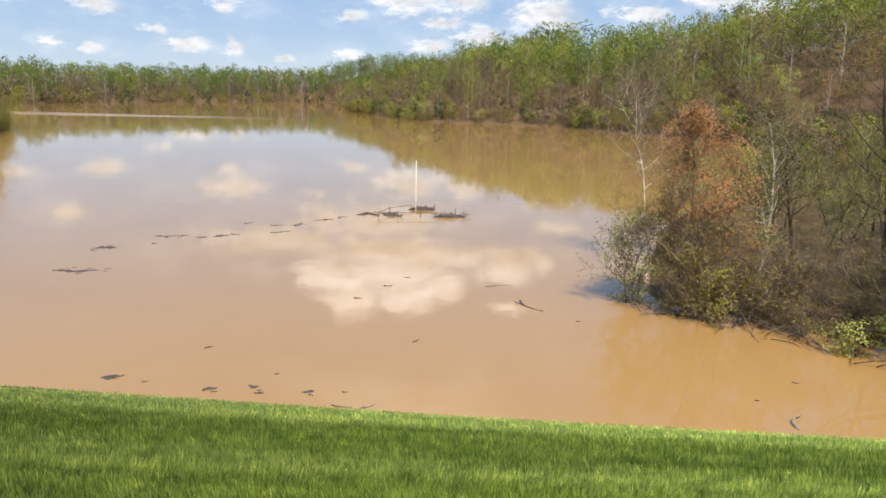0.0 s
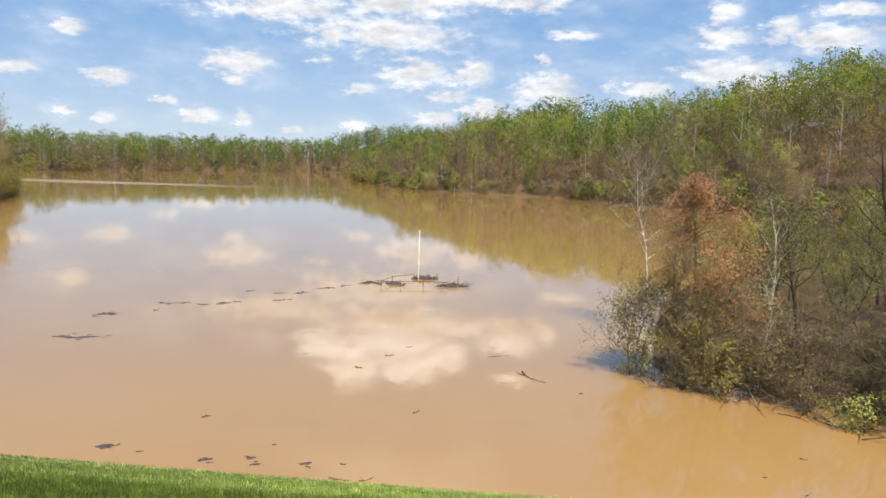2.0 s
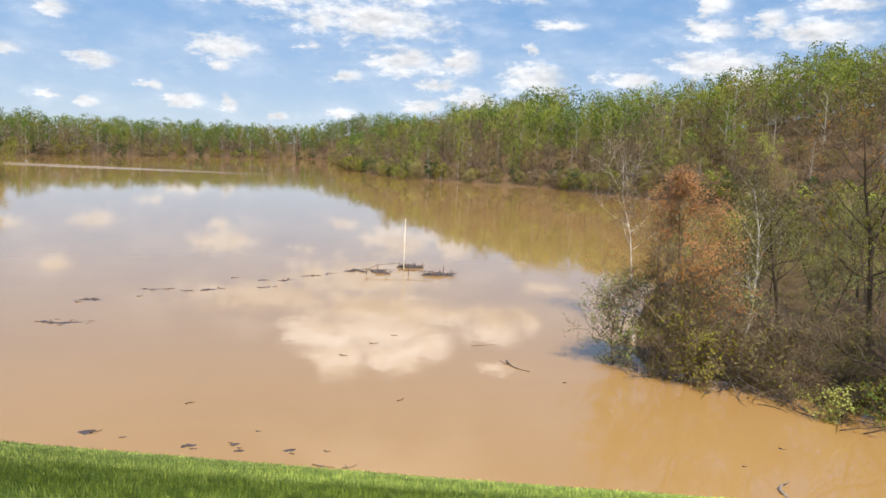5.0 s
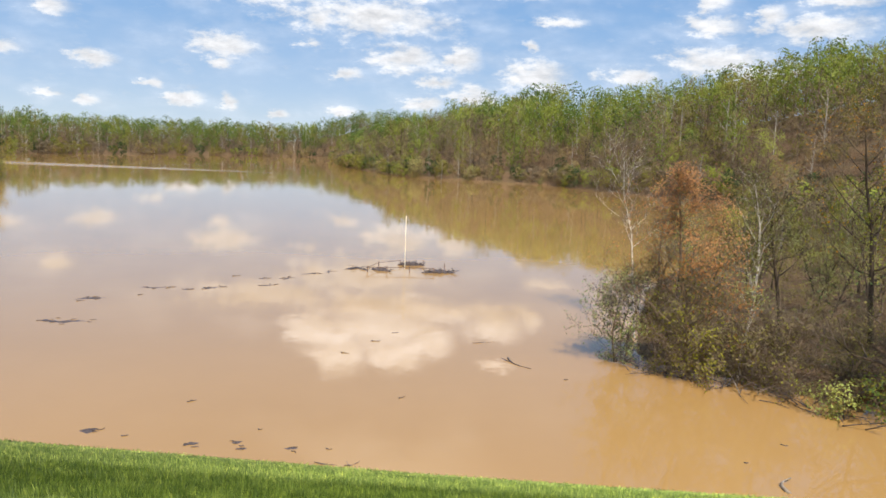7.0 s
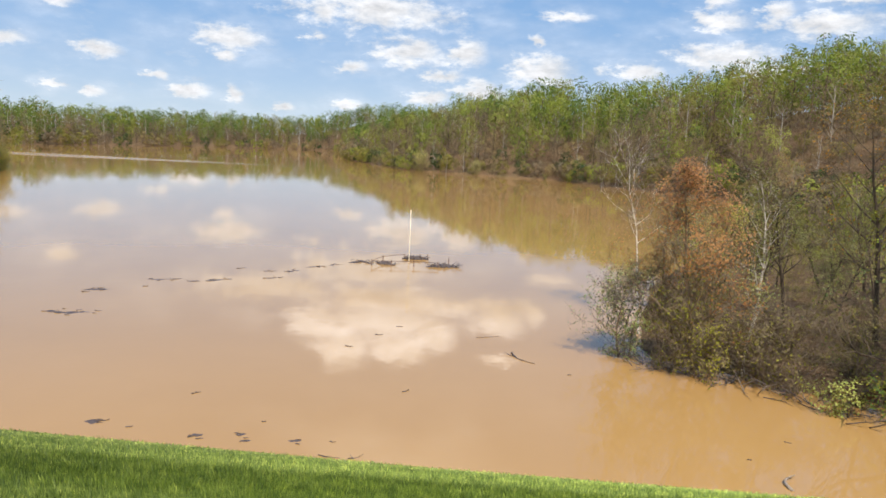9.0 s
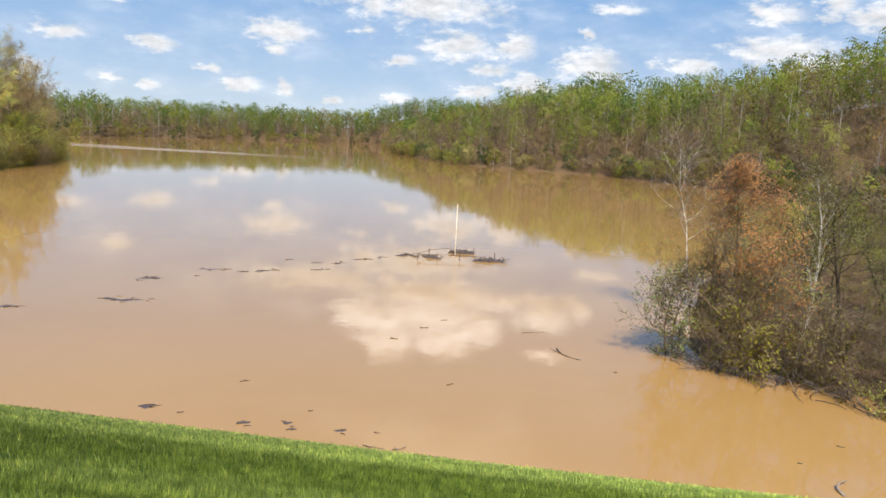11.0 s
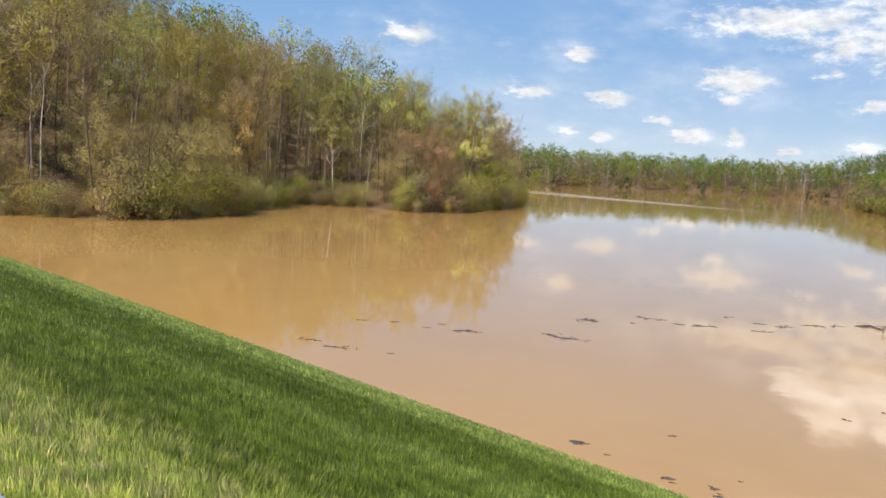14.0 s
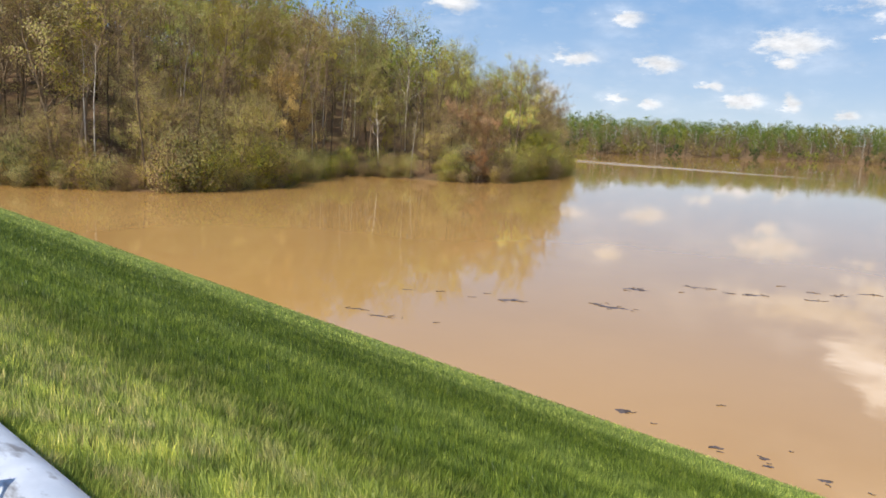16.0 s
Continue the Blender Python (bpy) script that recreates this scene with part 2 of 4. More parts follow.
def litter_material():
    mat, tree, add, bsdf = material("leaf_litter", 0.95, 0.1)
    spot = add("TexCoord").outputs["Object"]
    broad = add("TexNoise", spot, None, 0.25, 4.0, 0.6)
    fine = add("TexNoise", spot, None, 5.0, 6.0, 0.75)
    col = ramp(add, fine.outputs[0], [(0.28, (0.05, 0.03, 0.017)), (0.5, (0.19, 0.115, 0.06)), (0.72, (0.38, 0.26, 0.145))])
    col = mix(add, add("MapRange", broad.outputs[0], 0.5, 0.75, 0.0, 0.6).outputs[0], col, (0.12, 0.13, 0.04))
    tree.links.new(col, bsdf.inputs["Base Color"])
    bump = add("Bump", 0.9, 0.3)
    tree.links.new(fine.outputs[0], bump.inputs["Height"])
    tree.links.new(bump.outputs[0], bsdf.inputs["Normal"])
    return mat


def leaf_material(name, dark, light, thin=0.26):
    mat, tree, add, bsdf = material(name, 0.6, 0.25)
    each = add("NewGeometry").outputs["Random Per Island"]
    tree_by_tree = add("ObjectInfo").outputs["Random"]
    col = mix(add, add("MapRange", each, 0.0, 1.0, 0.2, 0.8).outputs[0], dark, light)
    mottle = add("TexNoise", add("TexCoord").outputs["Object"], None, 5.0, 2.0, 0.6)
    col = mix(add, 1.0, col, ramp(add, mottle.outputs[0], [(0.35, (0.8, 0.8, 0.8)), (0.65, (1.18, 1.18, 1.18))]), "MULTIPLY")
    vary = add("HueSaturation", add("MapRange", tree_by_tree, 0.0, 1.0, 0.492, 0.514).outputs[0],
               add("MapRange", tree_by_tree, 0.0, 1.0, 0.75, 1.1).outputs[0], add("MapRange", add("Math", add("Math", tree_by_tree, 7.31, operation="MULTIPLY").outputs[0], operation="FRACT").outputs[0], 0.0, 1.0, 1.2, 0.8).outputs[0], 1.0, col).outputs[0]
    tree.links.new(vary, bsdf.inputs["Base Color"])
    both = add("MixShader", thin, bsdf.outputs[0], add("BsdfTranslucent", vary).outputs[0])
    tree.links.new(both.outputs[0], tree.nodes["Material Output"].inputs[0])
    return mat


def bark_material(name, dark, light, scale=4.0):
    mat, tree, add, bsdf = material(name, 0.9, 0.15)
    spot = add("TexCoord").outputs["Object"]
    long = add("VectorMath", spot, (scale, scale, scale * 0.2), operation="MULTIPLY").outputs[0]
    grain = add("TexNoise", long, None, 2.0, 5.0, 0.7)
    col = ramp(add, grain.outputs[0], [(0.3, dark), (0.7, light)])
    vary = add("HueSaturation", 0.5, 1.0, add("MapRange", add("ObjectInfo").outputs["Random"], 0.0, 1.0, 0.7, 1.35).outputs[0], 1.0, col).outputs[0]
    tree.links.new(vary, bsdf.inputs["Base Color"])
    bump = add("Bump", 0.7, 0.05)
    tree.links.new(grain.outputs[0], bump.inputs["Height"])
    tree.links.new(bump.outputs[0], bsdf.inputs["Normal"])
    return mat


def zinc_material():
    mat, tree, add, bsdf = material("galvanised_steel", 0.42, 0.5)
    spot = add("TexCoord").outputs["Object"]
    spangle = add("TexVoronoi", spot, None, 60.0)
    cloud = add("TexNoise", spot, None, 14.0, 5.0, 0.7)
    col = mix(add, add("MapRange", cloud.outputs[0], 0.35, 0.65, 0.0, 1.0).outputs[0], (0.60, 0.63, 0.66), (0.82, 0.84, 0.86))
    col = mix(add, add("MapRange", spangle.outputs["Distance"], 0.0, 0.9, 0.0, 0.25).outputs[0], col, (0.4, 0.42, 0.45))
    stain = add("TexNoise", add("VectorMath", spot, (20.0, 50.0, 50.0), operation="MULTIPLY").outputs[0], None, 1.0, 4.0, 0.65)
    col = mix(add, add("MapRange", stain.outputs[0], 0.56, 0.68, 0.0, 0.75).outputs[0], col, (0.16, 0.13, 0.10))
    tree.links.new(col, bsdf.inputs["Base Color"])
    bsdf.inputs["Metallic"].default_value = 0.35
    tree.links.new(add("MapRange", cloud.outputs[0], 0.3, 0.7, 0.35, 0.6).outputs[0], bsdf.inputs["Roughness"])
    bump = add("Bump", 0.25, 0.004)
    tree.links.new(cloud.outputs[0], bump.inputs["Height"])
    tree.links.new(bump.outputs[0], bsdf.inputs["Normal"])
    return mat


def stained_material(name, a, b, scale, rough=0.8, metal=0.0):
    mat, tree, add, bsdf = material(name, rough, 0.3)
    n = add("TexNoise", add("TexCoord").outputs["Object"], None, scale, 5.0, 0.7)
    tree.links.new(ramp(add, n.outputs[0], [(0.35, a), (0.65, b)]), bsdf.inputs["Base Color"])
    bsdf.inputs["Metallic"].default_value = metal
    bump = add("Bump", 0.5, 0.02)
    tree.links.new(n.outputs[0], bump.inputs["Height"])
    tree.links.new(bump.outputs[0], bsdf.inputs["Normal"])
    return mat


WATER, TURF, BLADE, LITTER = water_material(), turf_material(), blade_material(), litter_material()
LEAF = {"green": leaf_material("leaf_fresh_green", (0.19, 0.25, 0.03), (0.38, 0.45, 0.06)),
        "olive": leaf_material("leaf_olive", (0.31, 0.265, 0.028), (0.59, 0.505, 0.07)),
        "moss": leaf_material("leaf_dull_olive", (0.185, 0.16, 0.018), (0.375, 0.325, 0.04)),
        "bud": leaf_material("leaf_brown_bud", (0.30, 0.19, 0.07), (0.54, 0.36, 0.14)),
        "haze": leaf_material("leaf_grey_brown_haze", (0.17, 0.125, 0.06), (0.31, 0.23, 0.115)),
        "rust": leaf_material("leaf_rust", (0.36, 0.14, 0.012), (0.52, 0.22, 0.025)),
        "pink": leaf_material("leaf_dusky_red", (0.42, 0.18, 0.065), (0.62, 0.31, 0.12)),
        "yellow": leaf_material("leaf_yellow", (0.50, 0.31, 0.02), (0.74, 0.48, 0.045)),
        "lime": leaf_material("leaf_lime", (0.36, 0.41, 0.055), (0.62, 0.65, 0.12)),
        "dark": leaf_material("leaf_dark_green", (0.09, 0.14, 0.025), (0.22, 0.28, 0.055))}
BARK = bark_material("bark_grey_brown", (0.07, 0.047, 0.028), (0.34, 0.25, 0.155))
DARKBARK = bark_material("bark_dark", (0.03, 0.022, 0.016), (0.16, 0.115, 0.075))
PALE = bark_material("bark_pale", (0.32, 0.27, 0.21), (0.64, 0.57, 0.46))
TWIG = bark_material("twig_brown", (0.18, 0.125, 0.068), (0.39, 0.285, 0.165))
DARKTWIG = bark_material("twig_dark", (0.08, 0.058, 0.04), (0.28, 0.21, 0.14))
ZINC = zinc_material()
WIRE = stained_material("weathered_wire", (0.30, 0.29, 0.28), (0.60, 0.58, 0.55), 40, 0.45, 0.7)
RUSTWIRE = stained_material("rust_stained_wire", (0.10, 0.055, 0.04), (0.62, 0.55, 0.46), 45, 0.5, 0.35)
RUST = stained_material("rusty_steel", (0.10, 0.055, 0.035), (0.24, 0.15, 0.10), 9, 0.8, 0.2)
POLE = stained_material("cream_paint", (0.66, 0.56, 0.40), (0.80, 0.72, 0.56), 3, 0.5)
DRIFT = stained_material("wet_driftwood", (0.05, 0.038, 0.032), (0.17, 0.13, 0.11), 6, 0.6)
BLEACHED = stained_material("bleached_wood", (0.24, 0.175, 0.12), (0.46, 0.37, 0.27), 6, 0.7)
MUCK = stained_material("floating_leaf_mat", (0.055, 0.042, 0.04), (0.15, 0.115, 0.10), 14, 0.75)


# ---- building helpers ----
class Geo:
    """Collects vertices, faces and a material index for each face."""
    def __init__(self):
        self.v, self.f, self.m = [], [], []

    def tube(self, pts, radii, sides=5, mat=0, cap=False):
        base = len(self.v)
        n = len(pts)
        for i, p in enumerate(pts):
            way = (Vector(pts[min(i + 1, n - 1)]) - Vector(pts[max(i - 1, 0)])).normalized()
            a = way.orthogonal().normalized()
            b = way.cross(a)
            for k in range(sides):
                th = 2 * math.pi * k / sides
                self.v.append(tuple(Vector(p) + (a * math.cos(th) + b * math.sin(th)) * radii[i]))
        for i in range(n - 1):
            for k in range(sides):
                k2 = (k + 1) % sides
                self.f.append((base + i * sides + k, base + i * sides + k2, base + (i + 1) * sides + k2, base + (i + 1) * sides + k))
                self.m.append(mat)
        if cap:
            self.f.append(tuple(base + k for k in reversed(range(sides))))
            self.f.append(tuple(base + (n - 1) * sides + k for k in range(sides)))
            self.m += [mat, mat]

    def sliver(self, p, q, width, mat=0):
        p, q = Vector(p), Vector(q)
        side = (q - p).cross(Vector((random.gauss(0, 1), random.gauss(0, 1), random.gauss(0, 1)))).normalized() * width
        i = len(self.v)
        self.v += [tuple(p - side), tuple(p + side), tuple(q)]
        self.f.append((i, i + 1, i + 2))
        self.m.append(mat)

    def leaf(self, p, size, mat=0, face=None, sides=4, loose=0.32, plump=0.0):
        """A small leaf or leaf clump; face: the way that it roughly faces."""
        n = Vector((random.gauss(0, 1), random.gauss(0, 1), random.gauss(0, 1)))
        if face is not None:
            n = n * loose + face
        a = n.cross(Vector((random.gauss(0, 1), random.gauss(0, 1), random.gauss(0, 1)))).normalized()
        b = a.cross(n).normalized()
        p, a, b = Vector(p), a * size * random.uniform(0.7, 1.3), b * size * (random.uniform(0.4, 0.65) + plump)
        i = len(self.v)
        if sides == 4:
            self.v += [tuple(p - a), tuple(p - b), tuple(p + a), tuple(p + b)]
        else:
            self.v += [tuple(p - a * 0.7), tuple(p + a * 0.7 - b), tuple(p + a * 0.5 + b)]
        self.f.append(tuple(range(i, i + sides)))
        self.m.append(mat)

    def mesh(self, name, mats, smooth=False):
        me = bpy.data.meshes.new(name)
        me.from_pydata(self.v, [], self.f)
        for m in mats:
            me.materials.append(m)
        me.polygons.foreach_set("material_index", self.m)
        if smooth:
            me.polygons.foreach_set("use_smooth", [True] * len(self.f))
        me.update()
        return me


def part(name, geo, mats, parent, label="", smooth=False):
    ob = new(name, geo.mesh(name, mats if isinstance(mats, list) else [mats], smooth))
    ob.parent = parent
    return tagged(ob, label)


def array_mesh(name, verts, tris, mats, mat_ids=None):
    """A mesh from numpy arrays of vertices and triangles."""
    me = bpy.data.meshes.new(name)
    me.vertices.add(len(verts))
    me.vertices.foreach_set("co", np.ascontiguousarray(verts, dtype=np.float32).ravel())
    me.loops.add(len(tris) * 3)
    me.loops.foreach_set("vertex_index", np.ascontiguousarray(tris, dtype=np.int32).ravel())
    me.polygons.add(len(tris))
    me.polygons.foreach_set("loop_start", np.arange(0, len(tris) * 3, 3, dtype=np.int32))
    for m in mats:
        me.materials.append(m)
    if mat_ids is not None:
        me.polygons.foreach_set("material_index", np.ascontiguousarray(mat_ids, dtype=np.int32))
    me.update(calc_edges=True)
    return me


# ---- the lake's outline and the ground ----
CREST = 6.47


def dam_edge(x):
    """The water line on the dam, a slight bend at its middle."""
    return 18.4 - np.where(np.asarray(x, float) < 0, 0.096, 0.068) * x


SHORE = [(60, 14.32), (0, 18.4), (-86, 26.66),
         (-86, 31), (-78.3, 37.3), (-74.2, 41.3), (-72.7, 47), (-75.6, 61), (-90, 80), (-87.5, 88), (-78.5, 91.5), (-71.6, 96.7), (-79, 124), (-82.5, 140),
         (-104, 170), (-150, 240), (-189, 341), (-187, 420), (-167, 513), (-129, 606), (-89, 634),
         (-70, 480), (-43, 333), (-13.5, 243), (14, 227), (29, 218), (40, 185), (56, 150), (66, 118), (60, 98), (46, 80), (30, 68), (18, 58), (12.5, 47), (10, 38.5),
         (8.4, 33), (7.9, 30.6), (9.0, 29.0), (10.8, 28.2), (12.6, 26.6), (14.0, 24.2), (18, 21.2), (60, 18)]


def lake_distance(x, y):
    """Distance to the water's edge, negative over the lake."""
    x, y = np.asarray(x, float), np.asarray(y, float)
    best, inside = np.full(x.shape, 1e9), np.zeros(x.shape, bool)
    for (ax, ay), (bx, by) in zip(SHORE, SHORE[1:] + SHORE[:1]):
        dx, dy = bx - ax, by - ay
        t = np.clip(((x - ax) * dx + (y - ay) * dy) / (dx * dx + dy * dy), 0, 1)
        best = np.minimum(best, np.hypot(x - ax - t * dx, y - ay - t * dy))
        if ay != by:
            inside ^= ((ay > y) != (by > y)) & (x < dx * (y - ay) / dy + ax)
    return np.where(inside, -best, best)


def ridge(x, y, cx, cy, rx, ry, h):
    return h * np.exp(-((x - cx) / rx) ** 2 - ((y - cy) / ry) ** 2)


def ground_height(x, y):
    x, y = np.asarray(x, float), np.asarray(y, float)
    d = lake_distance(x, y)
    hills = (ridge(x, y, -190, 60, 90, 55, 28) + ridge(x, y, -150, 120, 50, 40, 9) + ridge(x, y, 115, 130, 96, 132, 30) * np.clip((y - 45) / 60, 0.15, 1)
             + ridge(x, y, 64, 322, 102, 80, 17) + ridge(x, y, -300, 700, 420, 260, 9) + ridge(x, y, -50, 735, 65, 80, 22) + 2.0)
    bank = 1 - np.exp(-np.clip(d, 0, None) / 28)
    wild = np.where(d > 0, hills * bank + np.minimum(d, 3) * 0.05, np.maximum(d * 0.22, -3.0))
    edge = dam_edge(x)
    share = (y - 0.6) / (edge - 0.6)
    dam = np.where(y < 0.6, CREST, CREST * (1 - share))
    dam = np.where(y < -5, CREST + (y + 5) * 0.33, dam)
    dam = np.maximum(dam, np.where(y > 0, -3.0, -1.0))
    on_dam = (y < edge + 8) & (x > -87) & (x < 62)
    blend = np.clip((-84 - x) / 8, 0, 1)
    dam_side = np.where(on_dam | (y < 10), dam, wild)
    left = np.where(y < 30, np.maximum(dam_side, -3) * (1 - blend) + np.maximum(wild, dam_side) * blend, wild)
    z = np.where(on_dam & (d < 0.5) & (y > 0), dam, np.where((y < edge) & (x > -87) & (x < 62), dam, np.where(x <= -84, left, wild)))
    z = np.where((x <= -87) & (y < 26), wild * 0.6 + CREST * 0.5, z)
    return z


def axis(points):
    out = []
    for a, b, step in points:
        out += list(np.arange(a, b, step))
    return np.array(out)


def make_ground():
    xs = axis([(-4500, -1000, 500), (-1000, -300, 50), (-300, -130, 8), (-130, -60, 2.5), (-60, 20, 2.5), (20, 110, 3), (110, 300, 10), (300, 1000, 50), (1000, 4501, 500)])
    ys = axis([(-4500, -500, 500), (-500, -60, 40), (-60, -6, 6), (-6, 0.6, 1.1), (0.6, 34, 1.4), (34, 170, 2.5), (170, 380, 6), (380, 800, 15), (800, 1200, 50), (1200, 4501, 500)])
    gx, gy = np.meshgrid(xs, ys)
    gz = ground_height(gx, gy)
    verts = np.stack([gx, gy, gz], -1).reshape(-1, 3)
    w, h = len(xs), len(ys)
    i, j = np.meshgrid(np.arange(w - 1), np.arange(h - 1))
    a = (j * w + i).ravel()
    tris = np.concatenate([np.stack([a, a + 1, a + w + 1], 1), np.stack([a, a + w + 1, a + w], 1)])
    mid = verts[tris].mean(1)
    turf = (mid[:, 1] < dam_edge(mid[:, 0]) + 6) & (mid[:, 0] > -79.5 + 0.25 * (mid[:, 1] - 20)) & (mid[:, 0] < 62) & (mid[:, 1] > -30)
    ob = new("ground", array_mesh("ground", verts, tris, [LITTER, TURF], turf.astype(int)))
    ob.data.polygons.foreach_set("use_smooth", [True] * len(tris))
    return tagged(ob, "mown grass dam and leaf-littered forest floor around the lake", "ground", kind="structure")


def make_water():
    g = Geo()
    g.v = [(-420, 4, 0), (200, 4, 0), (200, 800, 0), (-420, 800, 0)]
    g.f, g.m = [(0, 1, 2, 3)], [0]
    ob = new("water", g.mesh("water", [WATER]))
    return tagged(ob, "still brown flood water mirroring clouds and woods", "water", kind="structure")


def make_grass():
    rng = np.random.default_rng(5)
    n = 560000
    r = np.exp(rng.uniform(math.log(2.4), math.log(92), n))
    az = np.radians(rng.uniform(-84, 36, n))
    x, y = r * np.sin(az), r * np.cos(az)
    keep = (y > 0.5) & (y < dam_edge(x) + 0.15) & (x > -79.5)
    x, y = x[keep], y[keep]
    # the crest and the top of the slope round the fence
    cx, cy = rng.uniform(-10, 10, 60000), rng.uniform(-4, 6, 60000)
    more = (cy < 0.5) | (np.hypot(cx, cy) < 4.5) | (cx > 0.7 * cy)
    x, y = np.concatenate([x, cx[more]]), np.concatenate([y, cy[more]])
    r = np.maximum(np.hypot(x, y), 2.4)
    n = len(x)
    z = ground_height(x, y)
    share = y / dam_edge(x)
    tuft = np.array([noise.noise((a * 1.3, b * 1.3, 0.0)) for a, b in zip(x[:: 1], y[:: 1])])
    high = (0.085 + 0.04 * tuft + rng.uniform(0, 0.07, n)) * np.where(share > 0.9, 0.55, 1.0)
    wide = 0.0012 + 0.00045 * r * rng.uniform(0.7, 1.3, n)
    turn = rng.uniform(0, 2 * math.pi, n)
    lean = rng.uniform(0.05, 0.5, n)
    way = rng.uniform(0, 2 * math.pi, n)
    # mowing lays alternate strips to either side
    push = np.where(np.sin(share * 34) > 0, 0.14, -0.14)
    lx, ly = np.cos(way) * lean + push, np.sin(way) * lean
    root = np.stack([x, y, z - 0.01], 1)
    side = np.stack([np.cos(turn), np.sin(turn), np.zeros(n)], 1) * wide[:, None]
    mid = root + np.stack([lx * 0.3, ly * 0.3, np.full(n, 0.6)], 1) * high[:, None]
    tip = root + np.stack([lx, ly, np.full(n, 1.0)], 1) * high[:, None]
    near = r < 8
    k = near.sum()
    v1 = np.stack([root[near] - side[near], root[near] + side[near], mid[near] - side[near] * 0.75, mid[near] + side[near] * 0.75, tip[near]], 1).reshape(-1, 3)
    b = np.arange(k)[:, None] * 5
    t1 = np.concatenate([b + [0, 1, 3], b + [0, 3, 2], b + [2, 3, 4]])
    far = ~near
    v2 = np.stack([root[far] - side[far], root[far] + side[far], tip[far]], 1).reshape(-1, 3)
    t2 = np.arange(len(v2)).reshape(-1, 3) + len(v1)
    ob = new("grass", array_mesh("grass", np.concatenate([v1, v2]), np.concatenate([t1, t2]), [BLADE]))
    return tagged(ob, "mown green turf in stripes with dry yellow spots", "grass", kind="stuff")


make_ground()
make_water()
make_grass()


# ---- trees ----
def grow(trunk, crown, p, way, length, radius, level, o):
    """One branch with its side branches; the last level carries twigs and leaves."""
    steps = 5 if level == 0 else 4 if level == 1 else 3
    pts, rad, way = [Vector(p)], [radius], Vector(way).normalized()
    for i in range(steps):
        rise, w = (o["rise"], o["wander"]) if level else (0.05, o["wander"] * o["sway"])
        way = (way + Vector((random.gauss(0, w), random.gauss(0, w), random.gauss(0, w) + rise))).normalized()
        pts.append(pts[-1] + way * length / steps)
        rad.append(radius * (1 - 0.8 * (i + 1) / steps))
    trunk.tube(pts, rad, (6, 4, 3, 3)[min(level, 3)], 0)
    if level < o["levels"]:
        count = o["children"][level]
        lo = o["lo"] if level == 0 else 0.25
        for c in range(count):
            u = lo + (1 - lo) * (c + random.random()) / count
            k = min(int(u * steps), steps - 1)
            q = pts[k].lerp(pts[k + 1], u * steps - k)
            rr = rad[k] + (rad[k + 1] - rad[k]) * (u * steps - k)
            th = c * 2.4 + random.uniform(-0.7, 0.7)
            if level == 0:
                out = Vector((math.cos(th), math.sin(th), o["up"] + 0.9 * (u - lo)))
                ln = o["spread"] * o["shape"](u) * random.uniform(0.75, 1.25)
            else:
                side = way.cross(Vector((math.cos(th), math.sin(th), 0.4))).normalized()
                out = (pts[k + 1] - pts[k]).normalized() * 0.8 + side * random.uniform(0.5, 1.0)
                ln = length * random.uniform(0.35, 0.6)
            grow(trunk, crown, q, out, ln, max(rr * 0.55, 0.006), level + 1, o)
    if level == o["levels"]:
        for _ in range(o["twigs"]):
            q = pts[random.randint(1, steps)]
            t = q + (way * 0.7 + Vector((random.gauss(0, 0.6), random.gauss(0, 0.6), random.gauss(0.2, 0.5)))) * o["twig"]
            crown.sliver(q, t, o["thin"], 0)
        for _ in range(o["leaves"]):
            q = pts[random.randint(1, steps)].lerp(pts[-1], random.random())
            s = o["puff"]
            q = q + Vector((random.gauss(0, s), random.gauss(0, s), random.gauss(0, s * 0.8)))
            face = (q - Vector((0, 0, o["height"] * 0.55))).normalized() + Vector((0, 0, 0.3))
            crown.leaf(q, o["leaf"], 2 if o.get("two") and random.random() < o["two"](q.z) else 1, face, o["sides"])


def options(**kw):
    o = dict(height=20.0, radius=0.22, lo=0.45, spread=5.0, up=0.5, rise=0.12, wander=0.13, levels=2, children=(12, 4), twigs=10, leaves=12, twig=0.9,
             thin=0.014, leaf=0.22, puff=0.32, shape=lambda u: 1.1 * math.sqrt(max(0.12, 1 - ((u - 0.58) / 0.48) ** 2)), bark=BARK, leaf_mat="olive", second=None, stems=1, lean=0.05, sides=3, sway=1.0, twig_mat=TWIG)
    o.update(kw)
    return o


def make_tree(name, seed, label, category="tree", group="", **kw):
    random.seed(seed)
    o = options(**kw)
    root = new(name)
    root.empty_display_size = 0.3
    trunk, crown = Geo(), Geo()
    for s in range(o["stems"]):
        th = 2.4 * s + seed
        off = 0.0 if o["stems"] == 1 else o["radius"] * 2.0
        way = Vector((math.cos(th) * (o["lean"] if o["stems"] == 1 else o["lean"] + 0.18), math.sin(th) * (o["lean"] if o["stems"] == 1 else o["lean"] + 0.18), 1))
        grow(trunk, crown, (math.cos(th) * off, math.sin(th) * off, -0.6), way, o["height"] * random.uniform(0.8, 1.0) + 0.6, o["radius"], 0, o)
    part("trunk", trunk, o["bark"], root, smooth=True)
    part("crown", crown, [o["twig_mat"], LEAF[o["leaf_mat"]], LEAF[o["second"] or o["leaf_mat"]]], root)
    return tagged(root, label, category, group)


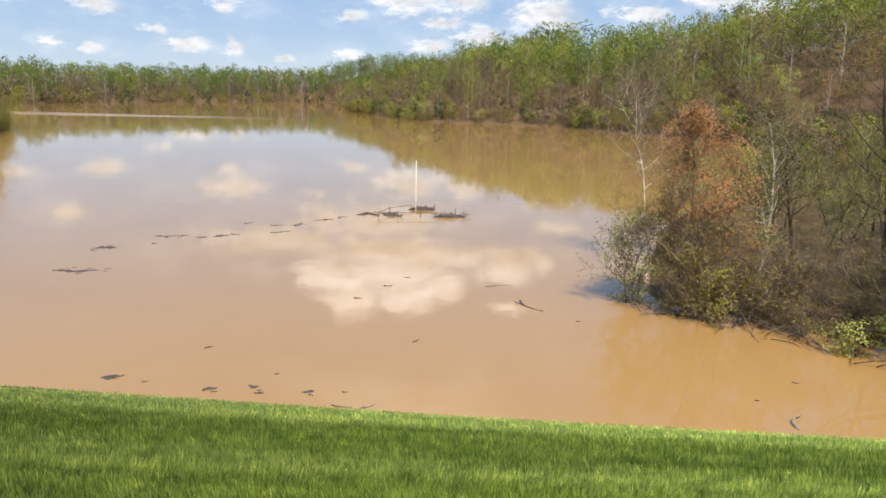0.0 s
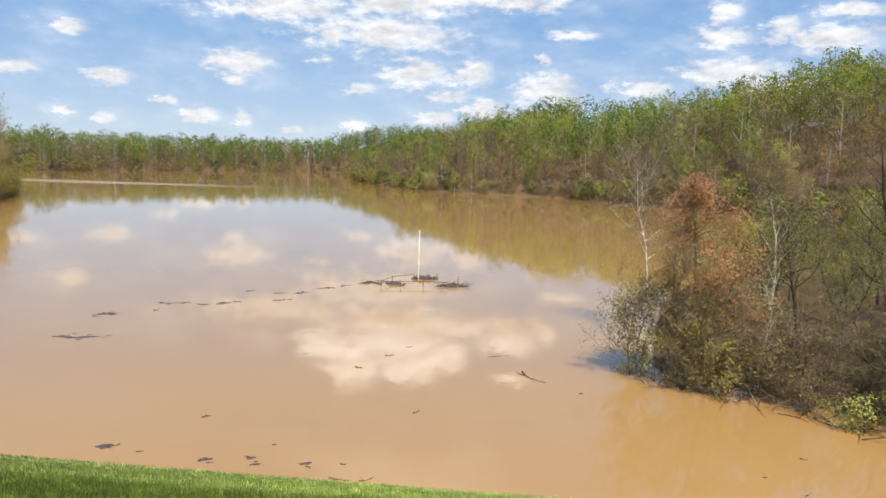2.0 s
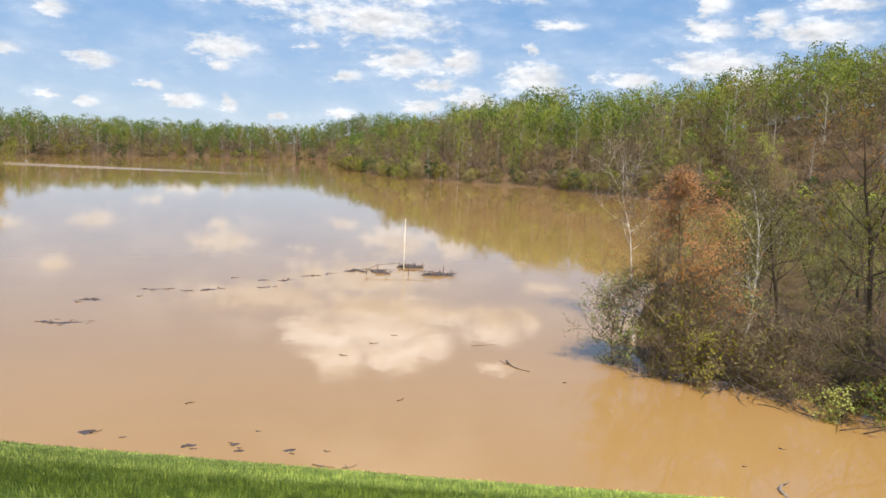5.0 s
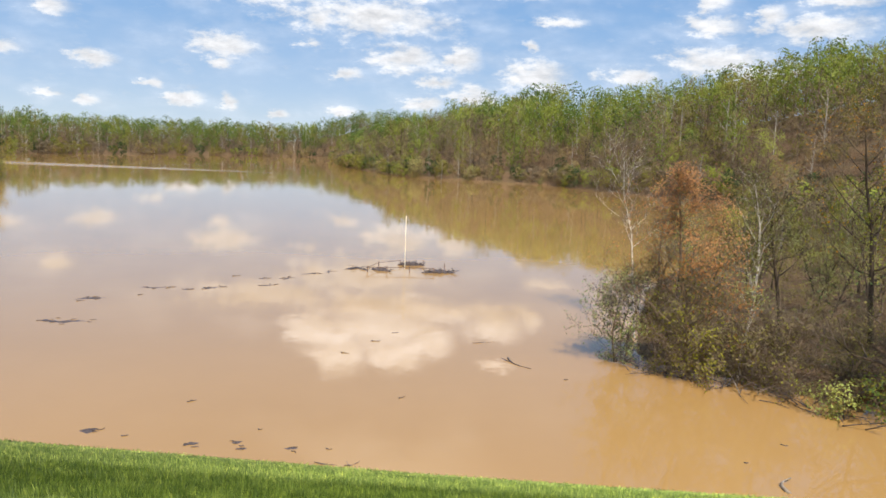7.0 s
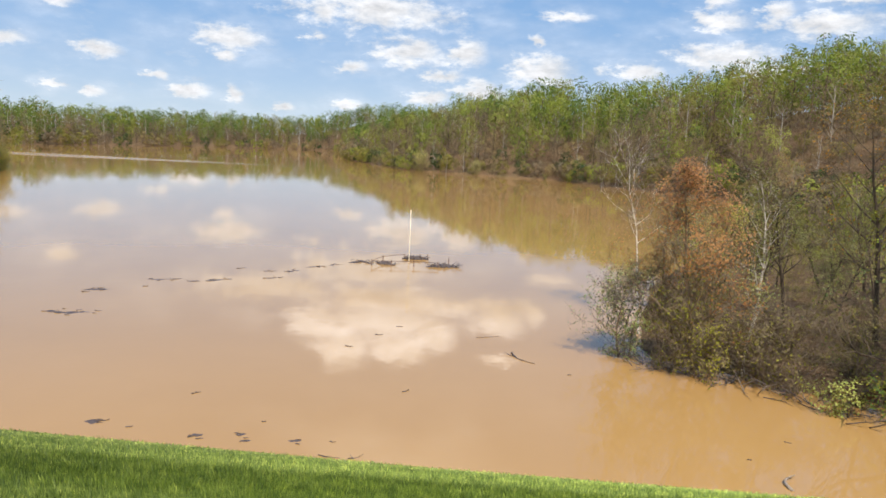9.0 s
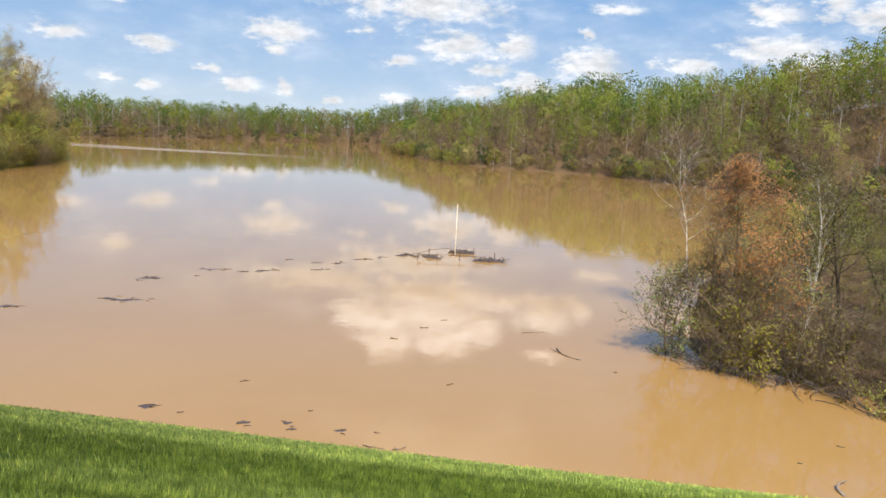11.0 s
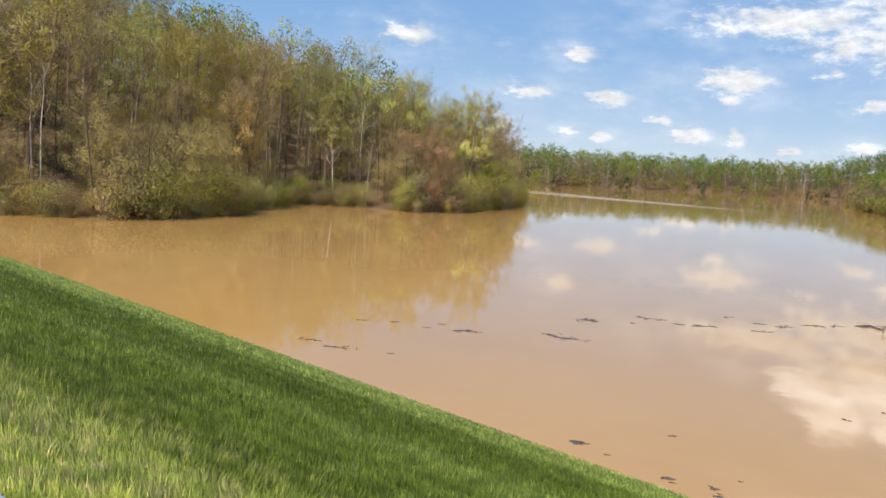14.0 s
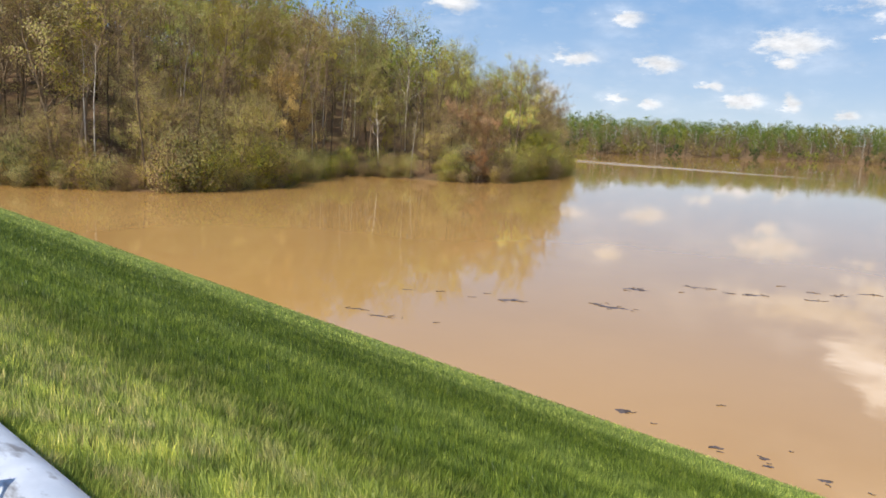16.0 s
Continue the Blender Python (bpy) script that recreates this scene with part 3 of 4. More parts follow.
def stand(x, y, turn, size, sink=0.0):
    z = max(float(ground_height(x, y)), -0.4) - sink
    return Matrix.LocRotScale((x, y, z), Euler((0, 0, turn)), (size * random.uniform(0.92, 1.08), size, size * random.uniform(0.92, 1.1)))


def plant(kinds, places):
    """Sets each place's tree: the first of a kind is built, the others are copies of it."""
    made = {}
    for x, y, kind, size in places:
        m = stand(x, y, random.uniform(0, 6.28), size)
        if kind not in made:
            made[kind] = kinds[kind]()
            made[kind].matrix_basis = m
            random.seed(len(made) * 77 + 1)
        else:
            copy_thing(made[kind], m)


def scatter(seed, box, tries, gap, ok):
    """Random places in a box that keep gap(x, y) metres apart and pass ok(x, y, distance to the lake)."""
    rng = np.random.default_rng(seed)
    px, py = rng.uniform(box[0], box[1], tries), rng.uniform(box[2], box[3], tries)
    ds = lake_distance(px, py)
    got = []
    for x, y, d in zip(px, py, ds):
        if ok(x, y, d):
            g = gap(x, y, d)
            if all((x - a) ** 2 + (y - b) ** 2 > g * g for a, b in got):
                got.append((float(x), float(y)))
    return got


WOOD = "trees of the lakeside wood"
TALL = {
    "bare": lambda: make_tree("tree", 11, "tall bare grey-brown tree with thin budding twigs", group=WOOD, sway=0.5, lean=0.03, height=21, lo=0.42, leaf_mat="bud", leaves=55, twigs=17, leaf=0.107, thin=0.017, twig=1.3, children=(15, 5)),
    "bare_b": lambda: make_tree("tree", 12, "tall forked bare tree with reddish-brown buds", group=WOOD, sway=0.5, lean=0.03, height=20, lo=0.4, leaf_mat="bud", second="olive", two=lambda z: 0.25, leaves=62, twigs=15, leaf=0.107, thin=0.017, twig=1.3, spread=4.6, children=(16, 5), up=0.8),
    "olive": lambda: make_tree("tree", 13, "tall slender tree with sparse olive spring leaves", group=WOOD, sway=0.5, lean=0.03, height=22, lo=0.46, leaf_mat="olive", second="bud", two=lambda z: 0.3, leaves=75, leaf=0.124, children=(14, 5)),
    "olive_b": lambda: make_tree("tree", 14, "broad tree in thin yellow-green leaf", group=WOOD, height=18, lo=0.34, leaf_mat="olive", second="bud", two=lambda z: 0.4, leaves=75, leaf=0.124, spread=5.5, children=(15, 5)),
    "green": lambda: make_tree("tree", 15, "tall tree with fresh light-green crown", group=WOOD, sway=0.5, lean=0.03, height=22, lo=0.5, leaf_mat="green", second="olive", two=lambda z: 0.35, leaves=81, leaf=0.124, children=(13, 5), puff=0.42),
    "lime": lambda: make_tree("tree", 16, "tall tree with pale lime-yellow young leaves", group=WOOD, sway=0.5, lean=0.03, height=20, lo=0.45, leaf_mat="lime", second="olive", two=lambda z: 0.5, leaves=75, leaf=0.124, children=(13, 5), puff=0.4),
    "pale": lambda: make_tree("tree", 17, "tall pale-barked tree with few leaves", group=WOOD, sway=0.3, lean=0.01, height=20, lo=0.45, bark=PALE, leaf_mat="olive", leaves=17, leaf=0.124, radius=0.2, children=(11, 4)),
    "under": lambda: make_tree("tree", 18, "low spreading understorey tree with brown buds", group=WOOD, height=9, lo=0.1, radius=0.1, spread=3.8, leaf_mat="bud", second="olive", two=lambda z: 0.45, leaves=52, twigs=13, leaf=0.088, thin=0.019, children=(12, 5), stems=2),
    "under_g": lambda: make_tree("tree", 19, "low understorey tree in yellow-green leaf", group=WOOD, height=8, lo=0.08, radius=0.09, spread=3.6, leaf_mat="olive", second="bud", two=lambda z: 0.3, leaves=62, leaf=0.092, children=(12, 5), stems=2),
    "stem": lambda: make_tree("tree", 20, "slender straight bare tree with dark trunk", group=WOOD, sway=0.35, lean=0.02, height=17, radius=0.13, lo=0.55, spread=2.2, leaf_mat="bud", leaves=8, twigs=7, leaf=0.120, children=(9, 3), thin=0.015, bark=DARKBARK),
    "stem_pale": lambda: make_tree("tree", 24, "slender straight pale-barked bare tree", group=WOOD, sway=0.35, lean=0.02, height=18, radius=0.13, lo=0.6, spread=2.0, leaf_mat="bud", leaves=6, twigs=7, leaf=0.120, children=(9, 3), thin=0.015, bark=PALE),
}
BUSH = "bushes at the water's edge"
SHRUB = {
    "shrub_g": lambda: make_tree("bush", 21, "dark green bush overhanging the flood water", "bush", BUSH, height=3.6, lo=0.02, radius=0.05, spread=2.6, leaf_mat="dark", second="olive", two=lambda z: 0.45, leaves=73, leaf=0.092, levels=1, children=(26,), stems=2, up=0.25, rise=0.05, puff=0.5, twig=0.5),
    "shrub_b": lambda: make_tree("bush", 22, "brown twiggy bush at the water's edge", "bush", BUSH, height=3.2, lo=0.02, radius=0.05, spread=2.4, leaf_mat="bud", second="olive", two=lambda z: 0.3, leaves=44, leaf=0.100, levels=1, children=(18,), stems=3, up=0.35, twigs=13, puff=0.5, twig=0.7),
    "shrub_o": lambda: make_tree("bush", 23, "olive-green bush at the water's edge", "bush", BUSH, height=4.2, lo=0.02, radius=0.06, spread=2.7, leaf_mat="olive", second="dark", two=lambda z: 0.25, leaves=68, leaf=0.100, levels=1, children=(18,), stems=3, up=0.35, puff=0.55, twig=0.6),
}


def pick(rng, table):
    names, weights = zip(*table)
    w = np.array(weights, float)
    return names[int(rng.choice(len(names), p=w / w.sum()))]


STANDOUT = [(-82.5, 66.5), (-73.5, 97.5), (-77.6, 113.5), (-81.0, 117.0)]


def screens(x, y):
    """True where a tree would hide or crowd one of the standout trees from the lake."""
    for a, b in STANDOUT:
        off = math.degrees(math.atan2(x, y) - math.atan2(a, b))
        if abs(off) < 1.9 and math.hypot(x, y) < math.hypot(a, b) + 2.5:
            return True
    return False


def left_wood():
    rng = np.random.default_rng(3)
    spots = scatter(31, (-165, -70, 18, 178), 9000, lambda x, y, d: 2.9 if d < 12 else 3.7,
                    lambda x, y, d: 0.6 < d < 30 and not (x > -92 and y < 29) and not screens(x, y) and x < -0.61 * y)
    out = []
    for x, y in spots:
        d = float(lake_distance(x, y))
        cove = -51.5 < math.degrees(math.atan2(x, y)) < -41
        if d < 8 and not cove:
            kind = pick(rng, [("under", 4), ("under_g", 3.5), ("bare_b", 2), ("olive_b", 2.4), ("pale", 0.5), ("bare", 1.4)])
        elif cove:
            kind = pick(rng, [("bare", 3), ("olive", 5), ("olive_b", 1.5), ("green", 3), ("lime", 3.5), ("pale", 1.0), ("under", 2.2), ("under_g", 1.6)])
        else:
            kind = pick(rng, [("bare", 3), ("bare_b", 3), ("olive", 5), ("olive_b", 3.5), ("green", 2), ("lime", 2.2), ("pale", 0.8), ("under", 3.0), ("under_g", 2.0)])
        if rng.random() < (0.32 if cove else 0.27):
            kind = "stem" if rng.random() < 0.7 else "stem_pale"
        size = rng.uniform(0.85, 1.15)
        if y > 112:
            size *= 0.86
        elif y > 90 and d < 10:
            size *= 0.72
        out.append((x, y, kind, size))
    return out


LEFT = left_wood()
plant(TALL, LEFT)


def mass_tree(seed, h, wide, low, lobes, count, size, split, twigs=0, thin=0.05):
    """Arrays of one tree of the massed woods: trunk, limbs and a crown of leafy lobes. Slots: 0 bark, 1 upper leaves, 2 lower leaves, 3 twigs."""
    random.seed(seed)
    rng = np.random.default_rng(seed)
    g = Geo()
    mid, half = h * (1 + low) / 2, h * (1 - low) / 2
    k = np.arange(lobes)
    u = -0.98 + 1.86 * (k + rng.random(lobes)) / lobes
    th = k * 2.4 + rng.uniform(-0.5, 0.5, lobes)
    r = wide * rng.uniform(0.28, 0.44, lobes)
    ring = (wide - 0.7 * r) * np.sqrt(np.maximum(np.where(u < 0, 0.45, 0.04), 1 - np.abs(u) ** 2.2)) * rng.uniform(0.7, 1.08, lobes)
    hub = np.stack([np.cos(th) * ring, np.sin(th) * ring, mid + (half - 0.5 * r) * u], 1)
    lean = rng.normal(0, 0.35, 2)
    g.tube([(0, 0, -1), (lean[0] * 0.6, lean[1] * 0.6, h * 0.4), (lean[0], lean[1], h * 0.82)], [h * 0.013, h * 0.009, h * 0.002], 4, 0)
    for c in hub[::2]:
        foot = max(h * 0.12, c[2] - 0.9 * math.hypot(c[0], c[1]) - h * 0.08)
        g.tube([(lean[0] * 0.5, lean[1] * 0.5, foot), tuple((c + [0, 0, foot]) * [0.45, 0.45, 0.5]), tuple(c)], [h * 0.006, h * 0.004, h * 0.001], 3, 0)
    v0, t0 = [np.array(g.v)], []
    for f in g.f:
        for i in range(1, len(f) - 1):
            t0.append((f[0], f[i], f[i + 1]))
    base = len(g.v)
    tris, ids = [np.array(t0)], [np.zeros(len(t0), int)]

    def shell(n, spread):
        pick_lobe = rng.choice(lobes, n, p=r ** 2 / (r ** 2).sum())
        c = hub[pick_lobe]
        dome = (c - [0, 0, mid]) / [wide, wide, half]
        way = rng.normal(0, 1, (n, 3)) + dome * [0.9, 0.9, 0.35] + [0, 0, 0.1]
        way /= np.linalg.norm(way, axis=1)[:, None]
        return c, way, c + way * (r[pick_lobe] * rng.uniform(*spread, n))[:, None] * [1, 1, 0.85]

    c, way, p = shell(count, (0.72, 1.08))
    n = way + (c - [0, 0, mid]) / [wide, wide, half] * 0.8 + rng.normal(0, 0.22, (count, 3))
    a = np.cross(n, rng.normal(0, 1, (count, 3)))
    a /= np.linalg.norm(a, axis=1)[:, None]
    b = np.cross(n, a)
    b /= np.linalg.norm(b, axis=1)[:, None]
    sz = (size * rng.uniform(0.65, 1.3, count))[:, None]
    v0.append(np.stack([p - a * sz * 0.7 - b * sz * 0.4, p + a * sz * 0.7 - b * sz * 0.4, p + b * sz * 0.8], 1).reshape(-1, 3))
    tris.append(np.arange(3 * count).reshape(-1, 3) + base)
    ids.append(np.where(p[:, 2] > h * split + rng.normal(0, 0.05 * h, count), 1, 2))
    base += 3 * count
    if twigs:
        c, way, p = shell(twigs, (0.9, 1.3))
        q = c + (p - c) * rng.uniform(0.1, 0.5, twigs)[:, None]
        side = np.cross(p - q, rng.normal(0, 1, (twigs, 3)))
        side *= thin / np.linalg.norm(side, axis=1)[:, None]
        v0.append(np.stack([q - side, q + side, p], 1).reshape(-1, 3))
        tris.append(np.arange(3 * twigs).reshape(-1, 3) + base)
        ids.append(np.full(twigs, 3))
    return np.concatenate(v0), np.concatenate(tris), np.concatenate(ids)


def crown_material(name, tone):
    """Leaves of a crown too far off to tell one from another."""
    mat, tree, add, bsdf = material(name, 0.7, 0.15)
    each = add("NewGeometry").outputs["Random Per Island"]
    broad = add("TexNoise", add("TexCoord").outputs["Object"], None, 0.35, 3.0, 0.6)
    col = mix(add, 1.0, tone, ramp(add, broad.outputs[0], [(0.3, (0.74, 0.76, 0.78)), (0.7, (1.26, 1.24, 1.18))]), "MULTIPLY")
    col = mix(add, 1.0, col, ramp(add, each, [(0.0, (0.85, 0.85, 0.85)), (1.0, (1.15, 1.14, 1.12))]), "MULTIPLY")
    tree.links.new(col, bsdf.inputs["Base Color"])
    both = add("MixShader", 0.3, bsdf.outputs[0], add("BsdfTranslucent", col).outputs[0])
    tree.links.new(both.outputs[0], tree.nodes["Material Output"].inputs[0])
    return mat


TONES = [("yellow_green", (0.287, 0.323, 0.049)), ("mid_green", (0.201, 0.262, 0.041)), ("deep_green", (0.128, 0.189, 0.037)), ("lime", (0.378, 0.403, 0.079)),
         ("olive", (0.244, 0.220, 0.051)), ("tan", (0.329, 0.250, 0.104)), ("grey_brown", (0.244, 0.189, 0.116)), ("pink_brown", (0.317, 0.201, 0.116)),
         ("dull_brown", (0.183, 0.140, 0.085)), ("evergreen", (0.055, 0.091, 0.027))]
MASS = [BARK, PALE, TWIG, DARKBARK] + [crown_material("crown_" + n, c) for n, c in TONES]
GREENS, BROWNS, LOWS = [4, 4, 4, 5, 5, 6, 7, 8], [8, 9, 10, 10, 11, 12], [8, 8, 9, 10, 12, 13, 4]
FAR_GREENS, FAR_BROWNS = [4, 5, 5, 6, 6, 6, 6, 8], [8, 12, 12, 12, 10, 11]


def massed(name, label, places, seed):
    """Joins many trees, too many to count, into one object: places are x, y, tree, size and the four slots' materials."""
    rng = np.random.default_rng(seed)
    verts, tris, ids, base = [], [], [], 0
    zs = ground_height([p[0] for p in places], [p[1] for p in places])
    for (x, y, tree, s, slots), z in zip(places, zs):
        v, t, m = tree
        a = rng.uniform(0, 6.28)
        c, n, tall = math.cos(a) * s, math.sin(a) * s, s * rng.uniform(0.88, 1.14)
        verts.append(np.stack([v[:, 0] * c - v[:, 1] * n + x, v[:, 0] * n + v[:, 1] * c + y, v[:, 2] * tall + max(z, -0.3)], 1))
        tris.append(t + base), ids.append(np.array(slots)[m])
        base += len(v)
    ob = new(name, array_mesh(name, np.concatenate(verts), np.concatenate(tris), MASS, np.concatenate(ids)))
    return tagged(ob, label, "woods", kind="stuff")


def tree_set(seed, count, size, twigs, thin):
    """Leafy, mixed, bare and low trees at one fineness."""
    return {"leafy": [mass_tree(seed + i, h, w, low, 24, count, size, sp, twigs // 5, thin) for i, (h, w, low, sp) in enumerate(((20, 5.8, 0.04, 0.5), (21, 6.3, 0.06, 0.55), (19, 5.4, 0.04, 0.5), (22, 5.2, 0.08, 0.5)))],
            "mixed": [mass_tree(seed + 10 + i, h, w, low, 22, int(count * 0.8), size * 0.9, sp, twigs // 2, thin) for i, (h, w, low, sp) in enumerate(((19, 5.6, 0.06, 0.66), (20, 5.2, 0.08, 0.7)))],
            "bare": [mass_tree(seed + 20 + i, h, w, low, 24, int(count * 0.6), size * 0.62, 0.5, twigs, thin) for i, (h, w, low) in enumerate(((19, 5.0, 0.06), (20, 4.6, 0.12), (17, 5.2, 0.04)))],
            "low": [mass_tree(seed + 30 + i, h, w, 0.0, 9, int(count * 0.5), size * 0.75, 0.5, twigs // 4, thin) for i, (h, w) in enumerate(((6.5, 3.6), (5.0, 3.4), (7.5, 3.2)))]}


def massed_woods():
    rng = np.random.default_rng(12)
    fine, middle = tree_set(600, 2100, 0.26, 700, 0.035), tree_set(640, 1250, 0.35, 340, 0.06)
    plain, coarse = tree_set(660, 800, 0.45, 160, 0.08), tree_set(680, 560, 0.54, 130, 0.10)

    def place(x, y, shape, size, trees, upper, lower=None):
        options_here = trees[shape]
        tree = options_here[int(rng.integers(len(options_here)))]
        a = int(rng.choice(upper))
        b = int(rng.choice(lower)) if lower else a
        bark = int(rng.choice([0, 0, 0, 1, 3]))
        return (x, y, tree, size, [bark, a, b, 2 if shape != "bare" else int(rng.choice([0, 2]))])

    # slope behind the first rows of the left bank
    behind = scatter(35, (-215, -88, 18, 190), 6000, lambda x, y, d: 6.2, lambda x, y, d: 29 < d < 75)
    places = [place(x, y, pick(rng, [("leafy", 3), ("mixed", 3), ("bare", 4)]), rng.uniform(0.85, 1.15), middle, GREENS + [8, 9, 10], BROWNS) for x, y in behind]
    massed("wood_on_slope", "budding brown and green wood on the slope behind the bank", places, 1)
    # right-hand bank: bushes at the water, bare trees above them, green crowns up the hill
    places = []
    for x, y in scatter(41, (-75, 150, 60, 420), 22000, lambda x, y, d: 2.2 if d < 4 else 4.0 if d < 18 else 4.7, lambda x, y, d: -0.6 < d < 60):
        d, far = float(lake_distance(x, y)), math.hypot(x, y)
        trees = fine if far < 165 and d < 34 else middle if d < 40 else plain
        low = min(0.74, max(0.5, (far + 20) / 260))
        if d < 5:
            shape = pick(rng, [("low", 8), ("bare", 1.2), ("mixed", 0.6)])
        elif d < 24:
            shape = pick(rng, [("bare", 4.5), ("mixed", 3), ("leafy", 1.6), ("low", 3.2)])
        else:
            shape = pick(rng, [("leafy", 7), ("mixed", 1.8), ("bare", 1.4), ("low", 1.5)])
        size = rng.uniform(0.6, 0.95) if shape == "low" else rng.uniform(0.82, 1.14) * low * (0.55 if d < 5 else 0.76 if d < 14 else 0.92 if d < 24 else 1.0)
        upper, lower = (LOWS, None) if shape == "low" else (BROWNS, None) if shape == "bare" else (GREENS, BROWNS) if shape == "mixed" else (GREENS, None)
        places.append(place(x, y, shape, size, trees, upper, lower))
    massed("wood_on_bank", "spring wood on the lake's bank, brown below and green above", places, 2)
    # far shores
    places = []
    for x, y in scatter(51, (-340, 230, 100, 800), 38000, lambda x, y, d: 3.2 if d < 3 else 5.0 if d < 14 else 5.6 if d < 30 else 7.2,
                        lambda x, y, d: -1.6 < d < (120 if y > 540 and x > -190 else 80) and (math.hypot(x, y) > 330 or (x > 20 and d > 53) or (-140 > x > -330 and y > 190))):
        d = float(lake_distance(x, y))
        if d < 3:
            shape = pick(rng, [("low", 9), ("bare", 1)])
        elif d < 16:
            shape = pick(rng, [("bare", 5), ("mixed", 2.5), ("leafy", 1.5), ("low", 1)])
        else:
            shape = pick(rng, [("leafy", 7), ("mixed", 2.5), ("bare", 1), ("low", 2)])
        size = rng.uniform(0.8, 1.1) if shape == "low" else rng.uniform(0.78, 1.08) * (0.5 if d < 3 else 0.74 if d < 16 else 0.86)
        upper, lower = (LOWS, None) if shape == "low" else (FAR_BROWNS, None) if shape == "bare" else (FAR_GREENS, FAR_BROWNS) if shape == "mixed" else (FAR_GREENS, None)
        places.append(place(x, y, shape, size, coarse, upper, lower))
    massed("far_woods", "distant spring woods, green above and brown below", places, 3)


massed_woods()


def shore_bushes():
    rng = np.random.default_rng(8)
    out = []
    line = SHORE[3:32]
    for (ax, ay), (bx, by) in zip(line, line[1:]):
        ln = math.hypot(bx - ax, by - ay)
        if math.hypot(ax, ay) > 350 or math.hypot(bx, by) > 350:
            continue
        near = math.hypot(ax, ay) < 190 and ax < 0
        for k in range(int(ln / 1.1) if near else int(ln / 14.0)):
            t = rng.random()
            x, y = ax + (bx - ax) * t + rng.normal(0, 0.9), ay + (by - ay) * t + rng.normal(0, 0.9)
            out.append((x, y, pick(rng, [("shrub_g", 1.3), ("shrub_b", 2.5), ("shrub_o", 2)]), rng.uniform(0.4, 0.85) if -51.5 < math.degrees(math.atan2(x, y)) < -39 else rng.uniform(0.5, 1.2)))
    return out


plant(SHRUB, shore_bushes())


# ---- the flooded grove on the near point ----
GROVE = "trees of the flooded grove"


def grove():
    def hero(name, seed, label, x, y, turn=0.0, category="tree", group=GROVE, **kw):
        ob = make_tree(name, seed, label, category, group, **kw)
        z = max(float(ground_height(x, y)), -0.5)
        ob.matrix_basis = pose(x, y, z, 0, 0, turn)
        return ob
    hero("tree", 61, "young maple with rust-red buds above olive leaves, standing in flood water", 9.6, 28.4, height=8.6, radius=0.10, lo=0.10, spread=3.0, levels=3, children=(26, 5, 4),
         leaves=14, twigs=4, twig_mat=DARKTWIG, leaf=0.060, puff=0.15, twig=0.35, thin=0.007, leaf_mat="moss", second="rust", two=lambda z: min(0.95, max(0.2, (z - 1.0) / 3.2)), shape=lambda u: 1.05 * math.sqrt(max(0.05, 1.03 - u)), up=0.6)
    hero("tree", 62, "slim pale-stemmed tree with yellow-green leaves", 11.1, 27.9, height=7.8, radius=0.08, lo=0.3, up=1.3, spread=1.2, levels=3, children=(16, 4, 3), leaves=9, twigs=5, twig_mat=DARKTWIG,
         leaf=0.061, puff=0.17, twig=0.4, thin=0.007, leaf_mat="lime", second="moss", two=lambda z: 0.6, bark=PALE, lean=0.02)
    hero("tree", 63, "bare whitish sapling leaning over the water", 8.8, 34.0, height=9.6, radius=0.05, lo=0.5, spread=1.9, levels=3, children=(15, 5, 3), leaves=2, twigs=6, twig_mat=DARKTWIG, leaf=0.063,
         twig=0.45, thin=0.008, leaf_mat="haze", bark=PALE)
    hero("bush", 64, "bush with bright yellow-green leaves trailing into the water", 7.25, 30.0, category="bush", height=3.4, radius=0.04, lo=0.02, spread=1.35, levels=3, children=(13, 4, 3),
         leaves=9, twigs=4, twig_mat=DARKTWIG, leaf=0.066, puff=0.15, twig=0.3, thin=0.007, leaf_mat="green", second="moss", two=lambda z: 0.3 if z < 2 else 0.7, stems=3, up=0.45)
    hero("bush", 65, "tangled brown and olive bush in the flood water", 8.6, 28.3, category="bush", height=4.0, radius=0.04, lo=0.02, spread=1.6, levels=3, children=(13, 4, 3),
         leaves=8, twigs=5, twig_mat=DARKTWIG, leaf=0.061, puff=0.15, twig=0.35, thin=0.007, leaf_mat="moss", second="haze", two=lambda z: 0.5, stems=3, up=0.4)
    hero("bush", 66, "bare twiggy bush with a few leaves", 11.4, 27.4, category="bush", height=1.9, radius=0.035, lo=0.02, spread=1.5, levels=3, children=(12, 4, 3),
         leaves=6, twigs=7, twig_mat=DARKTWIG, leaf=0.063, puff=0.15, twig=0.4, thin=0.007, leaf_mat="moss", second="haze", two=lambda z: 0.5, stems=3, up=0.3)
    hero("bush", 75, "low olive bush trailing into the flood water", 9.6, 27.6, category="bush", height=1.9, radius=0.03, lo=0.02, spread=1.3, levels=3, children=(11, 4, 3),
         leaves=8, twigs=4, twig_mat=DARKTWIG, leaf=0.061, puff=0.14, twig=0.3, thin=0.006, leaf_mat="moss", second="haze", two=lambda z: 0.5, stems=3, up=0.3)
    hero("bush", 76, "brown bush at the flooded bank", 12.2, 26.2, category="bush", height=2.2, radius=0.03, lo=0.02, spread=1.4, levels=3, children=(11, 4, 3),
         leaves=4, twigs=7, twig_mat=DARKTWIG, leaf=0.061, puff=0.14, twig=0.4, thin=0.007, leaf_mat="haze", second="moss", two=lambda z: 0.4, stems=3, up=0.3)
